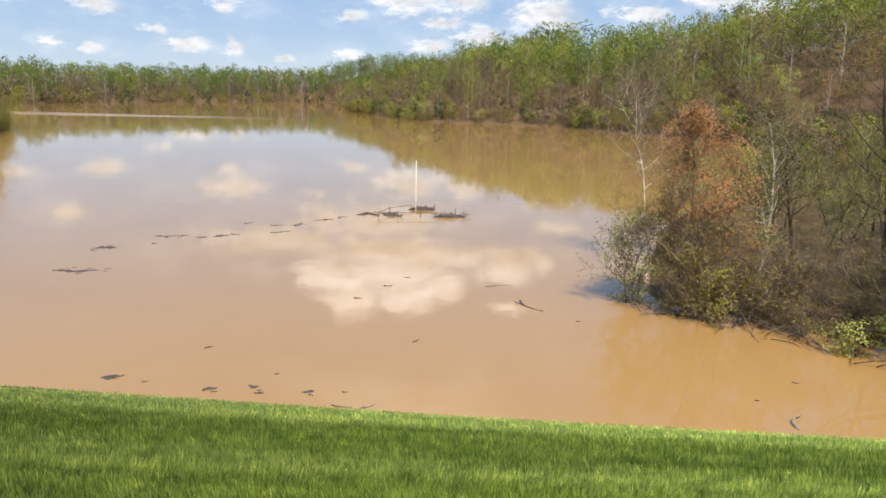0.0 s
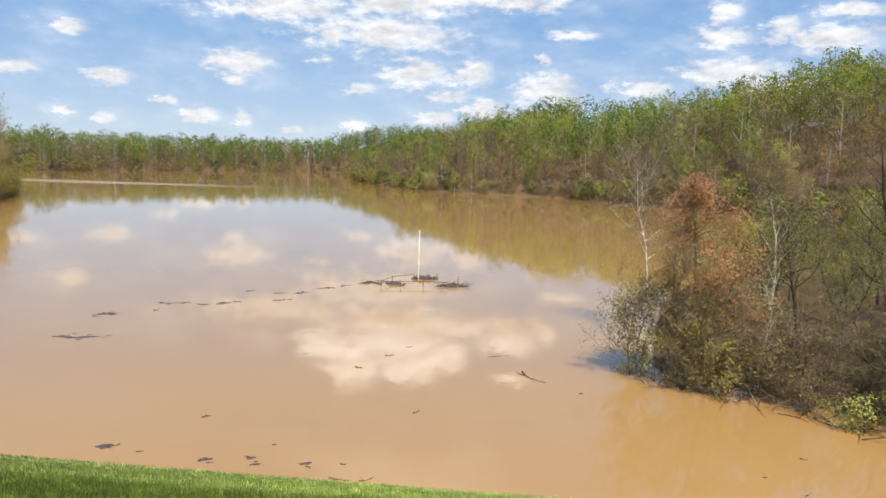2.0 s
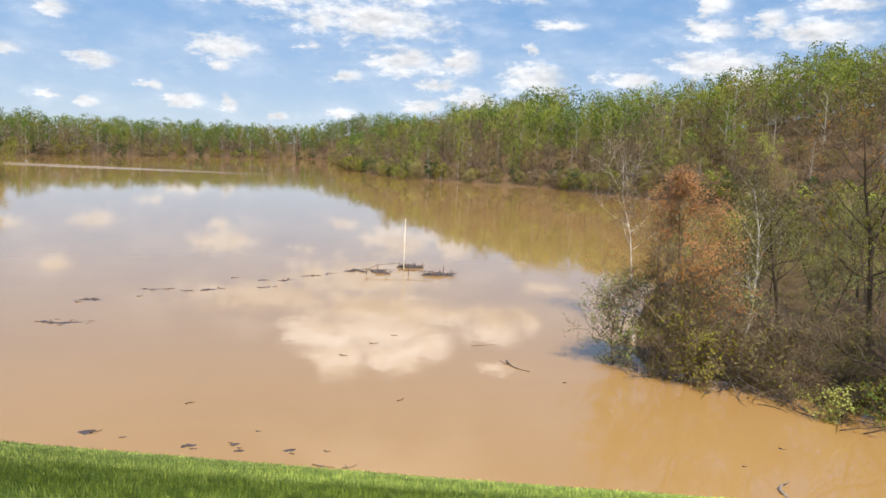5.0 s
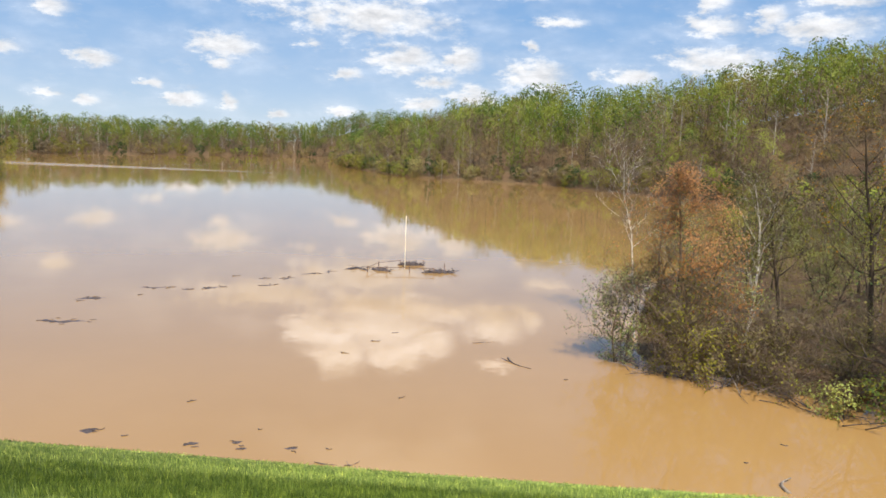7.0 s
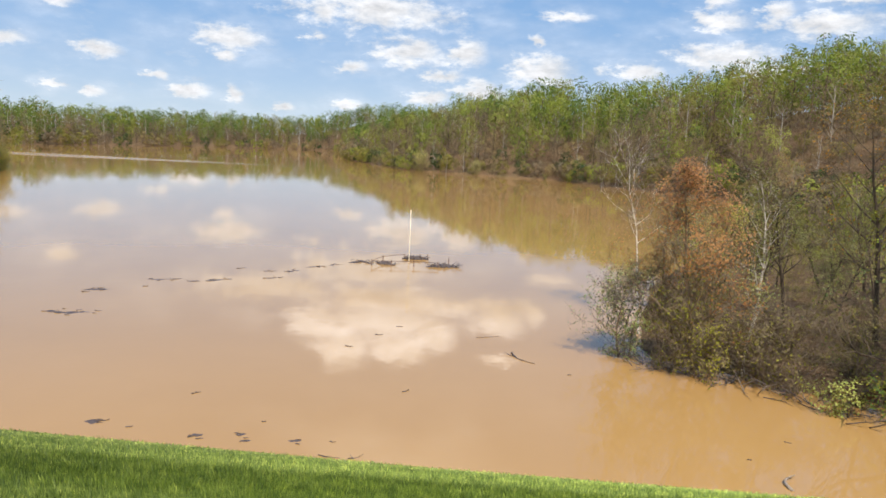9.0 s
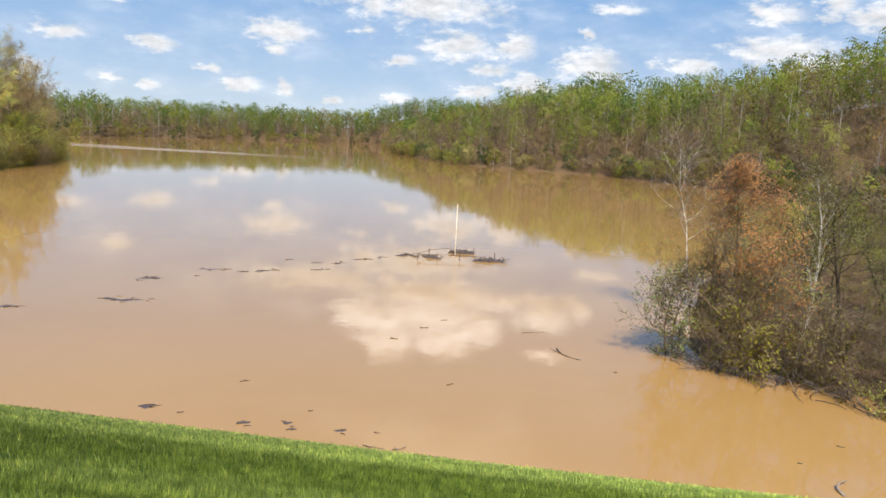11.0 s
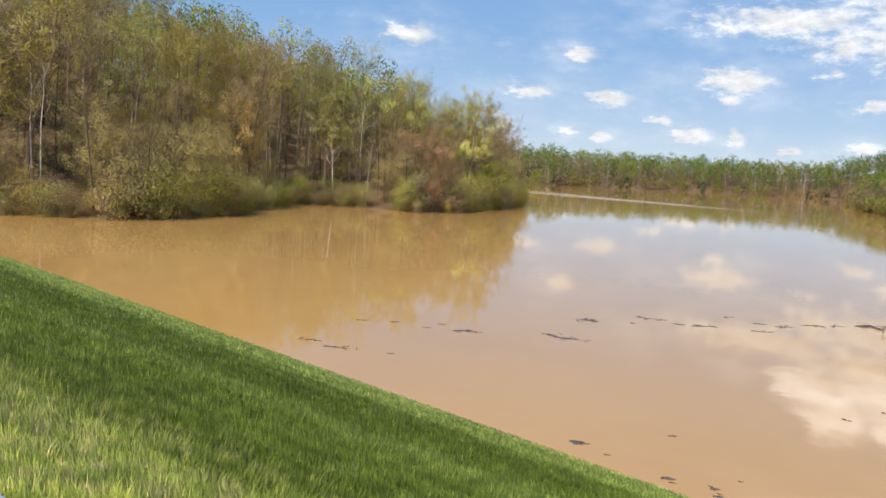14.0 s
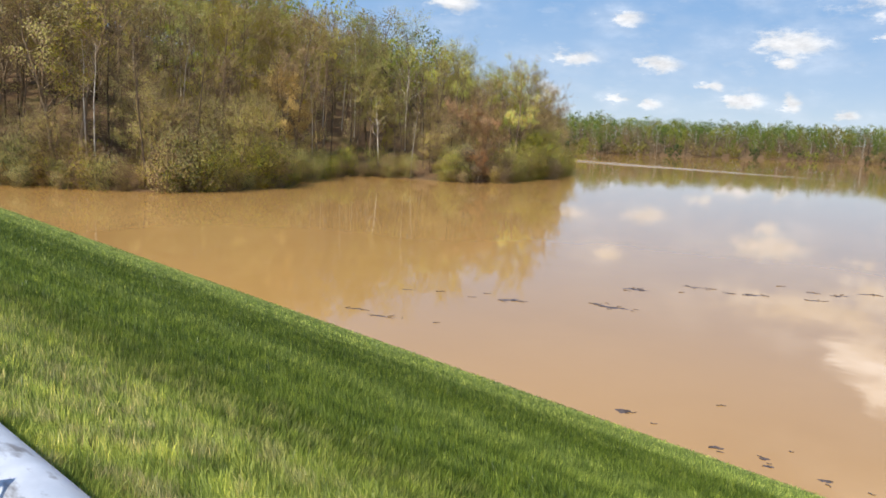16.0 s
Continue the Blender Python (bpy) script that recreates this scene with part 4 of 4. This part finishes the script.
    hero("tree", 67, "crooked dark-trunked tree with olive leaves at the bank", 14.0, 26.0, height=8.6, radius=0.2, lo=0.4, spread=2.9, levels=3, children=(16, 5, 3), leaves=9, twigs=4, twig_mat=DARKTWIG,
         leaf=0.066, puff=0.19, twig=0.35, thin=0.007, leaf_mat="moss", second="dark", two=lambda z: 0.35, wander=0.24, bark=DARKBARK)
    hero("tree", 68, "dark leaning tree with olive-green leaves at the bank", 15.4, 25.0, height=9.0, radius=0.15, lo=0.38, spread=3.0, levels=3, children=(16, 5, 3), leaves=9, twigs=3, twig_mat=DARKTWIG,
         leaf=0.066, puff=0.19, twig=0.35, thin=0.007, leaf_mat="moss", second="dark", two=lambda z: 0.35, wander=0.22, lean=0.12, bark=DARKBARK)
    hero("bush", 69, "bright green low bush at the bank", 13.0, 24.2, category="bush", height=1.5, radius=0.02, lo=0.02, spread=0.7, levels=2, children=(11, 4), leaves=9, twigs=2, twig_mat=DARKTWIG,
         leaf=0.071, puff=0.11, twig=0.2, thin=0.005, leaf_mat="moss", second="lime", two=lambda z: 0.5, stems=3, up=0.5)
    hero("bush", 70, "dark green low bush at the bank", 14.6, 23.6, category="bush", height=1.8, radius=0.02, lo=0.02, spread=0.9, levels=2, children=(11, 4), leaves=10, twigs=2, twig_mat=DARKTWIG,
         leaf=0.071, puff=0.12, twig=0.2, thin=0.005, leaf_mat="dark", second="moss", two=lambda z: 0.4, stems=3, up=0.4)
    hero("tree", 77, "tall rust-brown budding tree on the bank", 17.9, 31.3, height=8.8, radius=0.14, lo=0.3, spread=3.0, levels=3, children=(16, 5, 3), leaves=12, twigs=3, twig_mat=DARKTWIG,
         leaf=0.066, puff=0.19, twig=0.35, thin=0.008, leaf_mat="rust", second="haze", two=lambda z: 0.5, bark=DARKBARK)
    hero("tree", 78, "crooked dark tree with yellow-green leaves over the bank", 16.6, 25.6, height=8.0, radius=0.2, lo=0.38, spread=3.0, levels=3, children=(15, 5, 3), leaves=12, twigs=3, twig_mat=DARKTWIG,
         leaf=0.066, puff=0.21, twig=0.35, thin=0.007, leaf_mat="moss", second="lime", two=lambda z: 0.25, wander=0.26, bark=DARKBARK)
    hero("tree", 79, "tall thin bare tree above the grove", 25.0, 41.0, height=16.5, radius=0.12, lo=0.4, spread=2.6, levels=3, children=(14, 5, 3), leaves=2, twigs=4, twig_mat=DARKTWIG, leaf=0.056,
         twig=0.5, thin=0.01, leaf_mat="haze")
    kinds = {
        "slim": lambda: make_tree("tree", 71, "slim grove tree with brown buds and few olive leaves", group=GROVE, height=11, radius=0.14, bark=DARKBARK, lo=0.42, spread=2.4, levels=2, children=(15, 6), leaves=18, wander=0.22, twigs=4, twig_mat=DARKTWIG,
                                  leaf=0.071, puff=0.22, twig=0.5, thin=0.009, leaf_mat="haze", second="moss", two=lambda z: 0.5),
        "leafy": lambda: make_tree("tree", 72, "slim grove tree in olive-green leaf", group=GROVE, height=10, radius=0.17, lo=0.26, spread=2.9, levels=2, children=(19, 6), leaves=37, twigs=3, twig_mat=DARKTWIG,
                                   leaf=0.071, puff=0.24, twig=0.5, thin=0.009, leaf_mat="moss", second="lime", two=lambda z: 0.42, bark=DARKBARK, wander=0.2),
        "rusty": lambda: make_tree("tree", 73, "grove tree with rust-coloured buds", group=GROVE, height=12, radius=0.12, lo=0.3, spread=3.0, levels=2, children=(18, 6), leaves=26, twigs=5, twig_mat=DARKTWIG,
                                   leaf=0.071, puff=0.22, twig=0.5, thin=0.009, leaf_mat="rust", second="haze", two=lambda z: 0.5),
        "thicket": lambda: make_tree("bush", 74, "tangled olive and brown thicket under the grove", "bush", GROVE, height=2.6, radius=0.04, lo=0.02, spread=1.9, levels=2, children=(10, 4), leaves=20, twigs=6, twig_mat=TWIG,
                                     leaf=0.071, puff=0.19, twig=0.5, thin=0.009, leaf_mat="moss", second="haze", two=lambda z: 0.5, stems=3, up=0.35),
    }
    rng = np.random.default_rng(6)
    spots = scatter(61, (11, 62, 21, 66), 3000, lambda x, y, d: 2.0 if x < 24 and y < 42 else 3.0, lambda x, y, d: 0.7 < d < 26 and y > 21.5 and x < y * 0.75 + 4)
    places = []
    for x, y in spots:
        d = float(lake_distance(x, y))
        places.append((x, y, pick(rng, [("slim", 2.6), ("leafy", 4.6), ("rusty", 0.8), ("thicket", 2.0)]), rng.uniform(0.56, 0.80)))
    plant(kinds, sorted(places, key=lambda p: p[0] ** 2 + p[1] ** 2)[:165])


grove()


def named_trees():
    """Trees of the left bank that stand out by their colour."""
    for seed, x, y, label, kw in (
            (81, -82.5, 66.5, "golden-yellow leafing tree among bare trees", dict(height=12, lo=0.3, spread=4.0, leaf_mat="yellow", leaves=125, leaf=0.112)),
            (82, -73.5, 97.5, "dusky-red budding tree leaning over the water", dict(height=9.5, lo=0.1, spread=4.4, leaf_mat="pink", second="bud", two=lambda z: 0.3, leaves=84, leaf=0.105, stems=2, radius=0.12)),
            (83, -77.6, 113.5, "tall tree with bright yellow-green crown on the point", dict(height=17.5, lo=0.35, spread=4.6, leaf_mat="lime", second="yellow", two=lambda z: 0.35, leaves=92, leaf=0.126)),
            (84, -81.0, 117.0, "tall lime-green tree on the point", dict(height=18, lo=0.35, spread=4.6, leaf_mat="lime", leaves=84, leaf=0.126)),
            (85, -77.0, 120.0, "spreading olive bush-like tree at the tip of the point", dict(height=6.5, lo=0.05, spread=4.0, leaf_mat="olive", second="dark", two=lambda z: 0.5, leaves=70, leaf=0.119, stems=3, radius=0.08))):
        ob = make_tree("tree", seed, label, children=(13, 5), **kw)
        ob.matrix_basis = stand(x, y, 0.0, 1.0)


named_trees()


# ---- fence along the crest ----
def fence_y(x):
    return 0.092 - 0.053 * x


RAIL_Z = 7.707


def make_fence():
    root = tagged(new("chain_link_fence"), "galvanised chain-link fence with weathered steel top rail", "fence")
    g = Geo()
    g.tube([(x, fence_y(x), RAIL_Z) for x in np.arange(-9.0, 6.1, 1.5)], [0.027] * 11, 24, 0, cap=True)
    part("top_rail", g, ZINC, root, smooth=True)
    for x in (-9.0, -6.0, -3.0, 0.0, 3.0, 6.0):
        g = Geo()
        y = fence_y(x) + 0.05
        g.tube([(x, y, CREST - 0.2), (x, y, RAIL_Z + 0.0)], [0.024, 0.024], 16, 0, cap=True)
        post = part("post", g, ZINC, root, smooth=True)
        g = Geo()
        g.tube([(x, y, RAIL_Z), (x, y, RAIL_Z + 0.03), (x, y, RAIL_Z + 0.045)], [0.028, 0.026, 0.008], 16, 0, cap=True)
        part("cap", g, ZINC, post, smooth=True)
    # woven fabric on the near side of the rail, its wire ends bent over into knuckles
    g = Geo()
    top, low = RAIL_Z + 0.019, CREST + 0.03
    pitch, drop = 0.078, top - low
    count = int(15.0 / pitch)
    for i in range(count):
        x0 = -9.0 + i * pitch
        y0 = fence_y(x0) - 0.034
        for s in (-1, 1):
            n = 6
            pts = []
            for k in range(n + 1):
                x = x0 + s * drop * k / n
                if -9.0 <= x <= 6.0:
                    pts.append((x, fence_y(x) - 0.034 - 0.002 * s, top - drop * k / n))
            if len(pts) > 1:
                g.tube(pts, [0.0019] * len(pts), 4, 0)
        if -3.0 < x0 < 1.0 and i % 2 == 0:
            hook = Geo()
            for s in (-1, 1):
                bend = ((-0.030, -0.002 * s, -0.032), (-0.006, -0.004 * s, -0.004), (0.018, -0.001, 0.018), (0.032, 0.005, 0.026), (0.040, 0.001, 0.012), (0.028, -0.012, -0.006), (0.008, -0.014, -0.018))
                hook.tube([(x0 + s * a, y0 + b, top + c) for a, b, c in bend], [0.0036] * 7, 8, 0, cap=True)
            part("wire_knuckle", hook, RUSTWIRE, root, "rust-stained bent wire ends", smooth=True)
    part("wire_mesh", g, WIRE, root, "woven diamond wire fabric", smooth=True)
    for x in (-2.30, -1.46, -0.40, 0.5, 1.2):
        g = Geo()
        pts = []
        for k in range(15):
            th = math.radians(-150 + k * 22)
            pts.append((x + 0.004 * k / 14, fence_y(x) + 0.033 * math.cos(th), RAIL_Z + 0.033 * math.sin(th)))
        pts += [(x + 0.012, fence_y(x) - 0.04, RAIL_Z - 0.004), (x + 0.002, fence_y(x) - 0.052, RAIL_Z + 0.012), (x - 0.012, fence_y(x) - 0.046, RAIL_Z + 0.022)]
        g.tube(pts, [0.0024] * len(pts), 8, 0, cap=True)
        part("wire_tie", g, WIRE, root, "twisted steel wire tie", smooth=True)


make_fence()


def make_handrail():
    """Pipe rail at the far abutment that runs down into the flood."""
    root = tagged(new("handrail"), "grey pipe handrail running down into flood water", "handrail")
    a, b = Vector((-80.4, 26.6, 1.75)), Vector((-84.6, 32.0, -0.25))
    g = Geo()
    g.tube([a + (a - b) * 0.6, a, b], [0.035] * 3, 8, 0, cap=True)
    part("rail", g, ZINC, root, smooth=True)
    for t in (-0.5, 0.05, 0.55):
        p = a.lerp(b, t)
        g = Geo()
        g.tube([(p.x, p.y, p.z), (p.x, p.y, min(p.z - 1.3, -0.6))], [0.035, 0.035], 8, 0, cap=True)
        part("post", g, ZINC, root, smooth=True)


make_handrail()


# ---- gauge pole and the drowned intake ----
def make_pole():
    root = tagged(new("gauge_pole"), "slender cream-painted pole rising from the flood water", "pole")
    g = Geo()
    g.tube([(-2.62, 52.2, -2.5), (-2.62, 52.2, 3.5)], [0.034, 0.034], 12, 0, cap=True)
    part("shaft", g, POLE, root, smooth=True)
    g = Geo()
    g.tube([(-2.62, 52.2, 3.5), (-2.62, 52.2, 3.56), (-2.62, 52.2, 3.6)], [0.044, 0.044, 0.02], 12, 0, cap=True)
    part("cap", g, POLE, root, smooth=True)


make_pole()


def bent(a, b, sag, n=6):
    a, b = Vector(a), Vector(b)
    side = (b - a).cross(Vector((0, 0, 1))).normalized()
    return [a.lerp(b, k / n) + side * math.sin(math.pi * k / n) * sag + Vector((0, 0, random.uniform(-0.01, 0.01))) for k in range(n + 1)]


def make_intake():
    root = tagged(new("intake_railing"), "rusty pipe railing of a drowned intake standing just above water", "railing")
    corners = [(-4.95, 50.0), (-3.67, 50.2), (-2.2, 50.5), (-0.6, 50.4), (0.1, 52.4), (-1.4, 54.0), (-3.0, 53.7), (-4.4, 52.2)]
    for x, y in corners:
        g = Geo()
        g.tube([(x, y, -2.2), (x, y, 0.40 + 0.06 * math.sin(x * 5))], [0.03, 0.03], 8, 0, cap=True)
        part("post", g, RUST, root, smooth=True)
    for k, m in ((0, 1), (1, 2), (7, 0), (2, 3), (6, 7)):
        (ax, ay), (bx, by) = corners[k], corners[m]
        g = Geo()
        g.tube([(ax, ay, 0.33), (bx, by, 0.33)], [0.018, 0.018], 8, 0)
        part("rail", g, RUST, root, smooth=True)


make_intake()


def stick(label, a, b, r, sag, mat=DRIFT, forks=0, name="floating_branch", rise=0.0):
    random.seed(int(abs(a[0] * 91 + a[1] * 37)))
    g = Geo()
    pts = bent((a[0], a[1], 0.01), (b[0], b[1], 0.01 + rise), sag)
    g.tube(pts, [r * (1 - 0.7 * k / 6) for k in range(7)], 6, 0, cap=True)
    for k in range(forks):
        p = pts[2 + k % 4]
        way = Vector((random.gauss(0, 1), random.gauss(0, 1), abs(random.gauss(0, 0.4)))).normalized()
        g.tube([p, p + way * r * 8, p + way * r * 14 + Vector((0, 0, 0.02))], [r * 0.5, r * 0.35, r * 0.1], 4, 0)
    ob = new(name, g.mesh(name, [mat], True))
    return tagged(ob, label, "branch", "drift on the lake")


def raft(label, a, b, width, seed, sticks=8, high=0.03):
    """A floating mat of leaves and twigs with a ragged outline, and sticks lying in it."""
    random.seed(seed)
    root = tagged(new("debris_mat"), label, "debris", "drift on the lake")
    a, b = Vector((*a, 0)), Vector((*b, 0))
    along = b - a
    ln = along.length
    along.normalize()
    side = Vector((-along.y, along.x, 0))
    g = Geo()
    n, m = max(10, int(ln * 10)), 6
    for i in range(n + 1):
        u = i / n
        half = width * 0.5 * (math.sin(math.pi * u) ** 0.6) * ((0.35 + 1.3 * abs(noise.noise((u * 5 + seed, seed * 0.37, 0)))) if ln > 1 else 0.85) * random.uniform(0.75, 1.15)
        shift = width * (0.5 if ln > 1 else 0.15) * noise.noise((u * 2.5, seed * 1.3, 4.0))
        for j in range(m + 1):
            w = (2 * j / m - 1) * random.uniform(0.8, 1.15)
            p = a + along * ln * u + side * (shift + half * w)
            bumpy = noise.noise((p.x * 7, p.y * 7, seed))
            g.v.append((p.x, p.y, -0.012 + high * max(0.0, 1 - w * w) * (0.5 + 0.8 * abs(bumpy)) * (0.3 + math.sin(math.pi * u))))
    for i in range(n):
        for j in range(m):
            q = i * (m + 1) + j
            g.f.append((q, q + 1, q + m + 2, q + m + 1))
            g.m.append(0)
    part("leaf_mat", g, MUCK, root)
    for k in range(sticks):
        u = random.random()
        p = a + along * ln * u + side * random.gauss(0, width * 0.3)
        th = math.atan2(along.y, along.x) + random.gauss(0, 0.6)
        l2 = random.uniform(0.15, 0.5) * min(1.0, ln)
        q = p + Vector((math.cos(th), math.sin(th), 0)) * l2
        g = Geo()
        lift = abs(random.gauss(0, high * 0.6)) if high > 0.1 else 0.0
        g.tube(bent((p.x, p.y, high * 0.5), (q.x, q.y, high * 0.4 + lift), random.gauss(0, 0.05), 3), [0.016, 0.013, 0.01, 0.005], 4, 0)
        part("stick", g, DRIFT, root)


MAT = "dark mat of floating leaves and twigs on brown water"
raft(MAT, (-17.9, 32.75), (-15.5, 33.2), 1.04, 1, 10)
raft(MAT, (-18.4, 37.7), (-17.0, 38.5), 1.04, 2, 8)
raft(MAT, (-16.6, 41.2), (-15.0, 42.0), 0.66, 3, 8)
raft(MAT, (-13.4, 41.9), (-12.3, 42.6), 0.66, 4, 8)
raft(MAT, (-14.3, 41.4), (-13.5, 41.7), 0.34, 5, 4)
raft(MAT, (-10.7, 43.5), (-9.5, 44.1), 0.47, 6, 5)
raft(MAT, (-9.8, 46.0), (-9.0, 46.8), 0.66, 7, 5)
raft(MAT, (-8.9, 47.7), (-8.0, 48.8), 0.57, 8, 6)
raft(MAT, (-11.1, 45.8), (-10.5, 46.1), 0.38, 9, 3)
raft(MAT, (-7.7, 49.1), (-7.1, 50.0), 0.38, 10, 4)
raft(MAT, (-6.6, 51.0), (-5.0, 51.3), 1.71, 11, 14, 0.12)
raft("pile of drift sticks caught on the railing", (-4.9, 51.2), (-3.4, 50.7), 0.9, 12, 24, 0.22)
raft("pile of drift sticks caught on the railing", (-3.2, 53.6), (-1.3, 53.9), 0.6, 13, 24, 0.32)
raft("heap of drift sticks beside the railing", (-1.4, 50.6), (0.8, 51.1), 0.9, 14, 30, 0.26)
raft(MAT, (-20.9, 29.8), (-19.9, 30.6), 0.80, 15, 6)
raft(MAT, (-22.9, 22.7), (-21.3, 23.5), 0.34, 16, 6)
raft(MAT, (-24.2, 22.8), (-23.3, 23.4), 0.30, 17, 5)
raft(MAT, (-9.85, 20.35), (-9.35, 20.45), 0.65, 18, 4)
raft(MAT, (-6.75, 19.7), (-6.33, 19.88), 0.38, 19, 4)
raft(MAT, (-5.55, 19.95), (-5.22, 20.05), 0.27, 20, 3)
raft(MAT, (-5.3, 19.5), (-4.97, 19.63), 0.27, 21, 3)
raft(MAT, (-4.07, 19.7), (-3.66, 19.78), 0.30, 22, 3)
BRANCH = "crooked dark branch floating on brown water"
stick(BRANCH, (2.72, 29.75), (3.48, 28.38), 0.04, 0.22, forks=2)
stick("bleached curved branch floating near the grass bank", (8.75, 18.1), (9.1, 18.85), 0.05, -0.2, BLEACHED, forks=0, rise=0.1)
stick("thin dark twig floating near the grass bank", (-3.08, 18.85), (-2.5, 18.74), 0.014, 0.04, forks=2)
stick("thin forked twig floating near the grass bank", (-2.3, 18.72), (-1.98, 18.95), 0.014, 0.05, forks=3)
stick("long thin twig floating on brown water", (1.4, 32.0), (2.4, 32.5), 0.016, 0.05)
for a, b in (((-2.13, 33.3), (-1.84, 33.38)), ((-3.88, 29.65), (-3.57, 29.57)), ((-2.9, 31.68), (-2.53, 31.74)), ((-1.26, 24.25), (-1.07, 24.52)), ((-7.69, 23.2), (-7.54, 23.29)),
             ((-5.05, 21.0), (-4.94, 21.05)), ((-2.93, 19.8), (-2.77, 19.78)), ((-8.56, 20.1), (-8.4, 20.18)), ((4.54, 27.12), (4.7, 27.16)), ((9.97, 21.47), (10.15, 21.37)), ((8.34, 19.97), (8.47, 20.0)),
             ((-22.2, 29.2), (-21.85, 29.43)), ((-22.2, 30.44), (-21.86, 30.66)), ((-25.3, 27.84), (-24.8, 28.2)), ((-23.9, 28.8), (-23.7, 29.25)), ((-20.0, 23.97), (-19.8, 24.2)), ((-7.77, 23.08), (-7.65, 23.23)),
             ((-15.83, 39.45), (-15.6, 39.67)), ((-12.8, 46.3), (-12.4, 46.8))):
    stick("small dark drift stick on brown water", a, b, 0.024, 0.03, forks=0, name="drift_stick")


def brush_pile():
    """Dead branches heaped along the flooded edge of the grove."""
    random.seed(33)
    for k in range(60):
        t = random.random()
        x, y = 7.4 + 6.2 * t + random.gauss(0, 0.3), 28.4 - 5.0 * t ** 1.6 + random.gauss(0.3, 0.35)
        th, ln, up = random.uniform(0, 6.28), random.uniform(0.7, 2.0), random.uniform(0.0, 0.9)
        a = (x, y)
        b = (x + math.cos(th) * ln, y + math.sin(th) * ln)
        stick("dead grey branch stranded at the flooded bank", a, b, random.uniform(0.008, 0.024), random.gauss(0, 0.15), BLEACHED if k % 6 == 0 else DRIFT, forks=3, name="dead_branch", rise=up)
        random.seed(1000 + k)


brush_pile()
